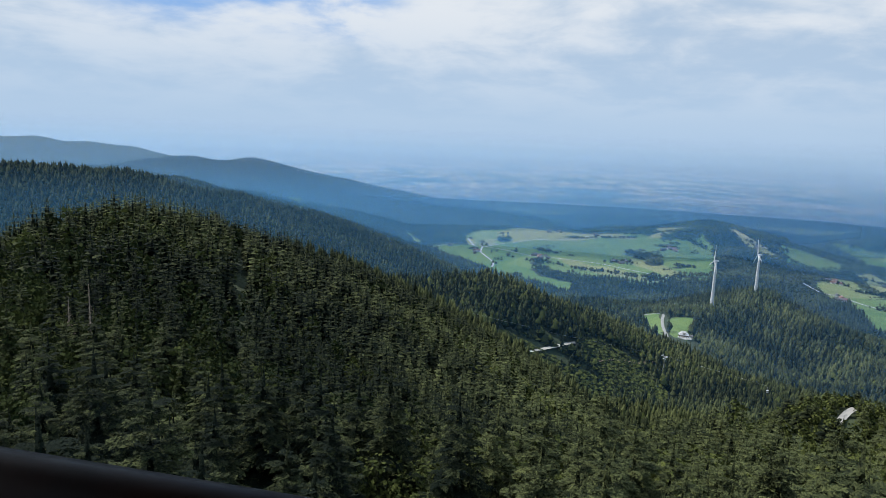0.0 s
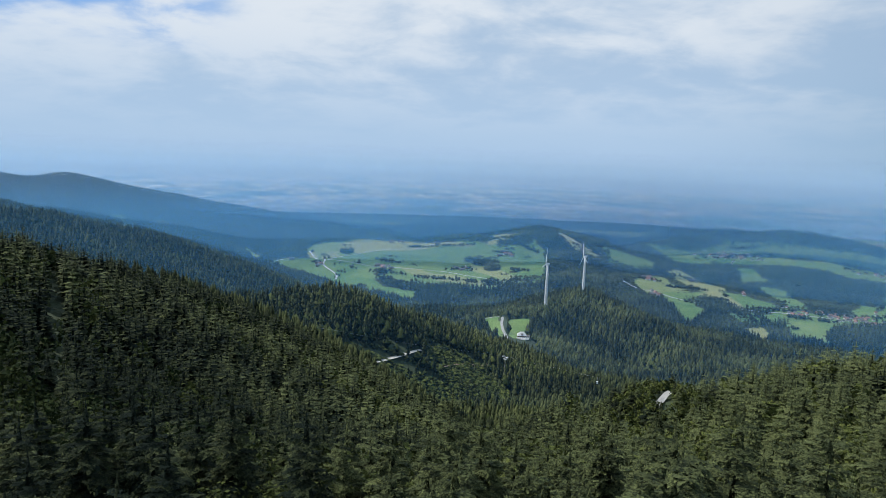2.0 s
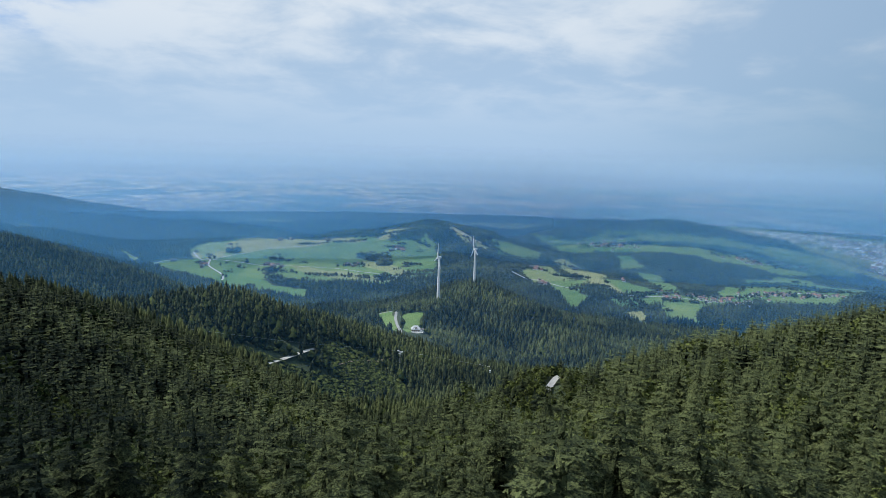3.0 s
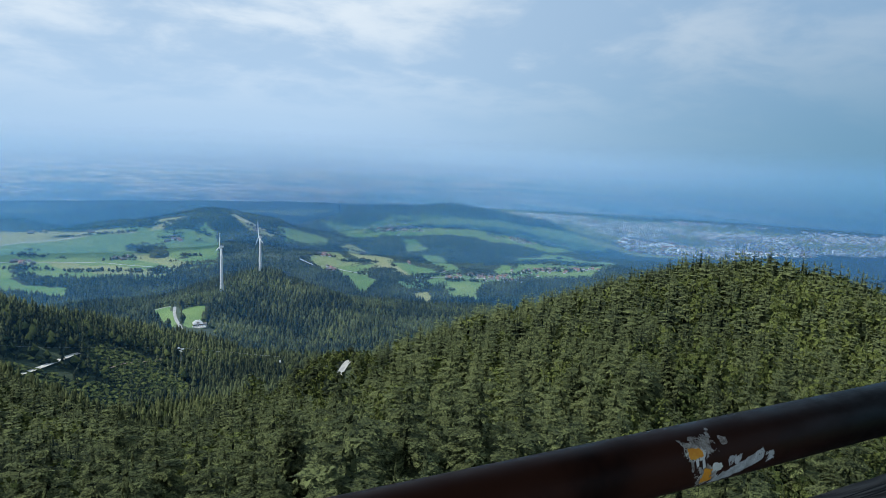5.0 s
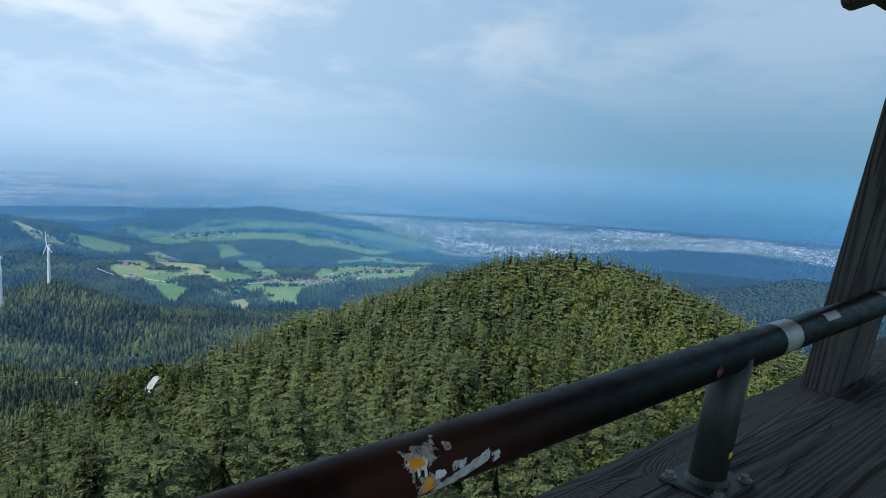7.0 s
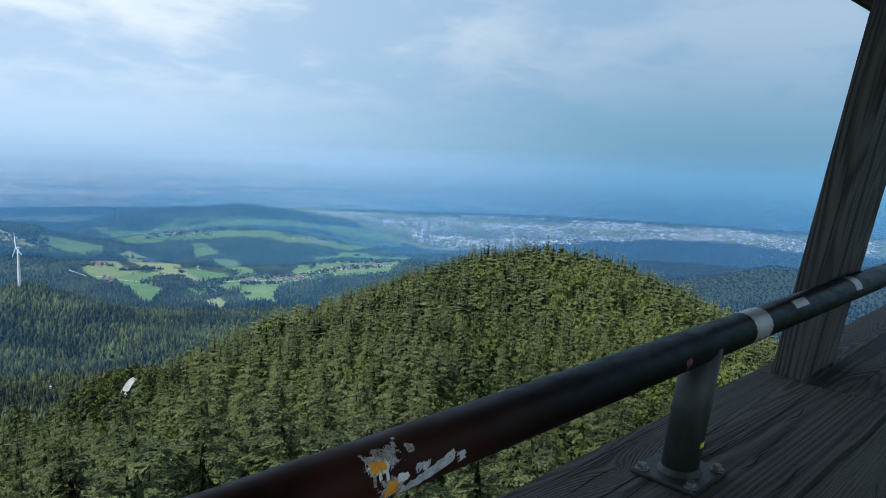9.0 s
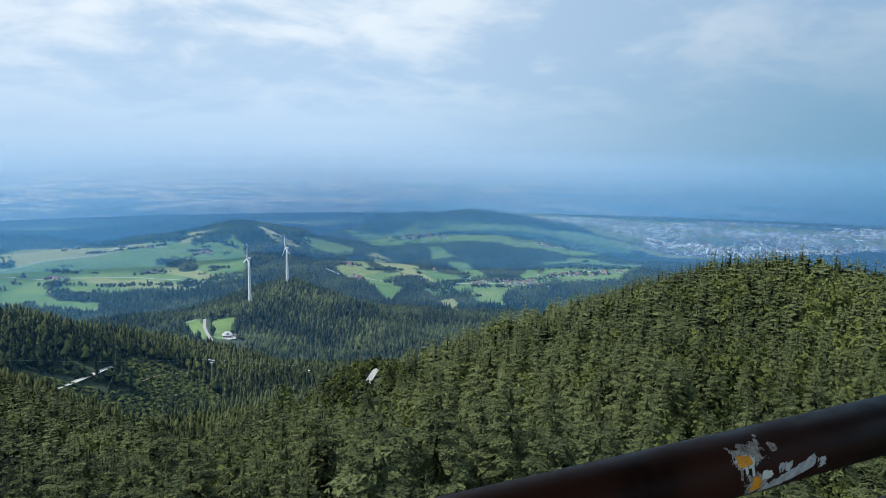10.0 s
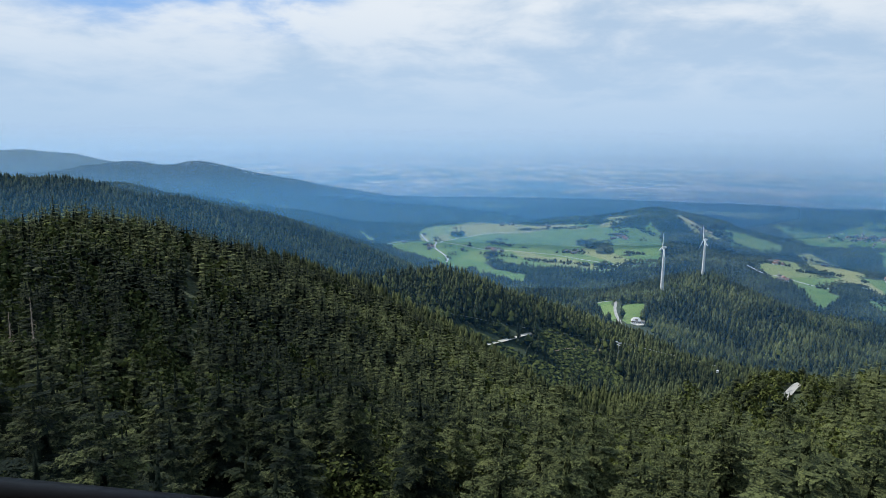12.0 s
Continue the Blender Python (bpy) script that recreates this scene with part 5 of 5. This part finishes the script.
def make_rail():
    rail = tagged(new("handrail"), "brown-black steel pipe handrail with peeling paint on timber sill", "handrail")
    rail.matrix_basis = frame_at(0, 0, RAIL_Z)
    part("pipe", tube(PIPE, 9.0, 48, "X"), RAIL_PAINT, rail)
    silver = two_tone("silver_tape", (0.30, 0.29, 0.28), (0.44, 0.43, 0.41), 14.0, 0.38, 0.35)

    def wrap(name, s, wide, a0, a1, mat, ragged, seed, label, lift=0.0006):
        """A patch of tape or bared metal lying round the pipe, from angle a0 to a1 (0 on top, towards the platform positive)."""
        rng = random.Random(seed)
        bm, cols = bmesh.new(), 22
        rng_phase = [rng.uniform(0, 6.3) for _ in range(5)]
        rows = 10
        grid = []
        for i in range(cols + 1):
            u = i / cols
            edge = [math.sin(6.3 * u * k + rng_phase[k]) / k for k in range(1, 5)]
            lo, hi = a0 + ragged * 9 * (edge[1] + edge[3]), a1 + ragged * 9 * (edge[0] + edge[2])
            if ragged:
                pinch = (a1 - a0) * 0.46 * abs(2 * u - 1) ** 4
                lo, hi = lo + pinch, hi - pinch
            line = []
            for j in range(rows + 1):
                a = radians(lo + (hi - lo) * j / rows)
                q = (PIPE + lift)
                line.append(bm.verts.new((s + wide * (u - 0.5) + ragged * rng.uniform(-1, 1) * 0.0015, -math.sin(a) * q, math.cos(a) * q)))
            grid.append(line)
        for i in range(cols):
            for j in range(rows):
                bm.faces.new((grid[i][j], grid[i + 1][j], grid[i + 1][j + 1], grid[i][j + 1])).smooth = True
        return part(name, bm, mat, rail, label)

    def flake(s0, s1, a0, a1, mat, seed, label, lift=0.0005, rough=0.75, course=None):
        """A ragged patch of bared undercoat between two places along the pipe and two angles round it."""
        nu, nv = max(6, int((s1 - s0) / 0.0007)), max(6, int(radians(a1 - a0) * PIPE / 0.0007))
        bm, grid = bmesh.new(), {}

        def vert(i, j):
            if (i, j) not in grid:
                u, v = i / nu, j / nv
                a = radians(a0 + (a1 - a0) * v + (course(u) if course else 0.0))
                grid[i, j] = bm.verts.new((s0 + (s1 - s0) * u, -math.sin(a) * (PIPE + lift), math.cos(a) * (PIPE + lift)))
            return grid[i, j]

        for i in range(nu):
            for j in range(nv):
                u, v = 2 * (i + 0.5) / nu - 1, 2 * (j + 0.5) / nv - 1
                p = Vector((u * nu * 0.04 + seed * 7.1, v * nv * 0.04, seed))
                wild = noise.noise(p * 1.0) + 0.6 * noise.noise(p * 2.3) + 0.5 * noise.noise(p * 5.5)
                if 1 - max(abs(u), abs(v)) ** 2.2 * 0.6 - (u * u + v * v) * 0.45 + rough * wild > 0.34:
                    bm.faces.new((vert(i, j), vert(i + 1, j), vert(i + 1, j + 1), vert(i, j + 1))).smooth = True
        if bm.faces:
            part("paint_chip", bm, mat, rail, label)

    orange = two_tone("orange_primer", (0.85, 0.30, 0.015), (1.0, 0.48, 0.04), 60.0, 0.7)
    bare = two_tone("flaked_grey_undercoat", (0.10, 0.07, 0.055), (0.62, 0.56, 0.50), 90.0, 0.7)
    chalk = two_tone("chalky_white_undercoat", (0.30, 0.29, 0.28), (0.70, 0.69, 0.67), 80.0, 0.75)
    white = two_tone("white_filler", (0.70, 0.68, 0.62), (0.88, 0.86, 0.80), 60.0, 0.7)
    flake(0.597, 0.655, 26, 74, bare, 1, "grey-brown flaked paint", rough=0.9)
    flake(0.600, 0.636, 46, 74, white, 2, "white filler edge", 0.0008)
    flake(0.602, 0.633, 46, 69, orange, 3, "bright orange primer showing", 0.0012, 0.5)
    for s0, a1 in ((0.606, 92), (0.614, 84), (0.624, 88)):
        flake(s0, s0 + 0.006, 66, a1, bare if s0 < 0.61 else white, 4 + int(a1), "thin run of undercoat", 0.0008, 0.4)
    flake(0.612, 0.656, 78, 130, bare, 5, "flaked undercoat", rough=0.8)
    flake(0.640, 0.662, 80, 100, white, 6, "white filler edge", 0.0008, 0.5)
    flake(0.622, 0.644, 86, 122, orange, 7, "orange primer showing", 0.0012, 0.9)
    flake(0.634, 0.742, 92, 124, chalk, 8, "long chalky scrape", 0.0006, 0.5, lambda u: 16 - 44 * u ** 1.3)
    flake(0.668, 0.694, 76, 94, chalk, 9, "chalky scrape", 0.0006, 0.9)
    flake(0.734, 0.752, 84, 108, chalk, 10, "chalky scrape", 0.0006, 1.2)
    flake(0.660, 0.674, 36, 54, bare, 11, "small flaked spot", 0.0006, 1.0)
    flake(0.644, 0.652, 22, 36, bare, 12, "small flaked spot", 0.0006, 1.1)
    flake(0.650, 0.658, 12, 24, bare, 13, "small flaked spot", 0.0006, 1.1)
    wrap("tape_band", 1.705, 0.090, -70, 125, silver, 0.0, 9, "silver adhesive tape band")
    wrap("tape_strip", 1.955, 0.090, 25, 60, silver, 0.0, 10, "torn silver tape strip")
    wrap("tape_band", 2.42, 0.06, -60, 80, silver, 0.0, 11, "silver adhesive tape band")
    wrap("paint_chip", 1.345, 0.026, 84, 112, two_tone("red_primer", (0.11, 0.02, 0.015), (0.20, 0.04, 0.03), 60.0, 0.7), 0.8, 12, "red primer spot")
    painted = two_tone("grey_green_metal", (0.012, 0.014, 0.012), (0.042, 0.046, 0.039), 9.0, 0.5, 0.2, stretch=(1, 1, 0.3))
    ZINC = two_tone("dull_zinc", (0.10, 0.10, 0.10), (0.24, 0.24, 0.23), 40.0, 0.5, 0.6)
    yellow = two_tone("yellow_paint", (0.55, 0.45, 0.03), (0.72, 0.62, 0.06), 50.0, 0.6)
    for n, s in enumerate((1.48, -1.32, 4.3)):
        post = part("rail_post", tube(0.038, 0.29, 28), painted, rail, "dull grey steel post")
        post.matrix_basis = Matrix.Translation((s, 0.014, -0.142)) @ Matrix.Rotation(radians(6.0), 4, "X")
        plate = part("foot_plate", box((0.15, 0.14, 0.010), 0.003), painted, rail)
        plate.matrix_basis = Matrix.Translation((s, 0.027, SILL_TOP - RAIL_Z + 0.006))
        weld = bmesh.new()
        bmesh.ops.create_cone(weld, cap_ends=True, segments=24, radius1=0.047, radius2=0.038, depth=0.012)
        part("weld", weld, painted, rail).matrix_basis = Matrix.Translation((s, 0.027, SILL_TOP - RAIL_Z + 0.016))
        for dx, dy in ((-0.058, -0.054), (0.058, -0.054), (-0.058, 0.054), (0.058, 0.054)):
            bolt = bmesh.new()
            bmesh.ops.create_cone(bolt, cap_ends=True, segments=20, radius1=0.0145, radius2=0.0145, depth=0.003)
            bmesh.ops.create_cone(bolt, cap_ends=True, segments=6, radius1=0.0105, radius2=0.0098, depth=0.009, matrix=Matrix.Translation((0, 0, 0.006)))
            part("bolt", bolt, ZINC, rail, "dull zinc hexagon bolt").matrix_basis = Matrix.Translation((s + dx, 0.027 + dy, SILL_TOP - RAIL_Z + 0.0125))
        if n == 0:
            y = bmesh.new()
            bmesh.ops.create_cone(y, cap_ends=False, segments=28, radius1=0.0386, radius2=0.0386, depth=0.013)
            bmesh.ops.delete(y, geom=[f for f in y.faces if f.calc_center_median().y > -0.004 or f.calc_center_median().x < -0.012], context="FACES")
            part("paint_mark", y, yellow, rail, "yellow paint dab").matrix_basis = Matrix.Translation((s, 0.021, -0.205)) @ Matrix.Rotation(radians(6.0), 4, "X")


make_tower()
make_rail()
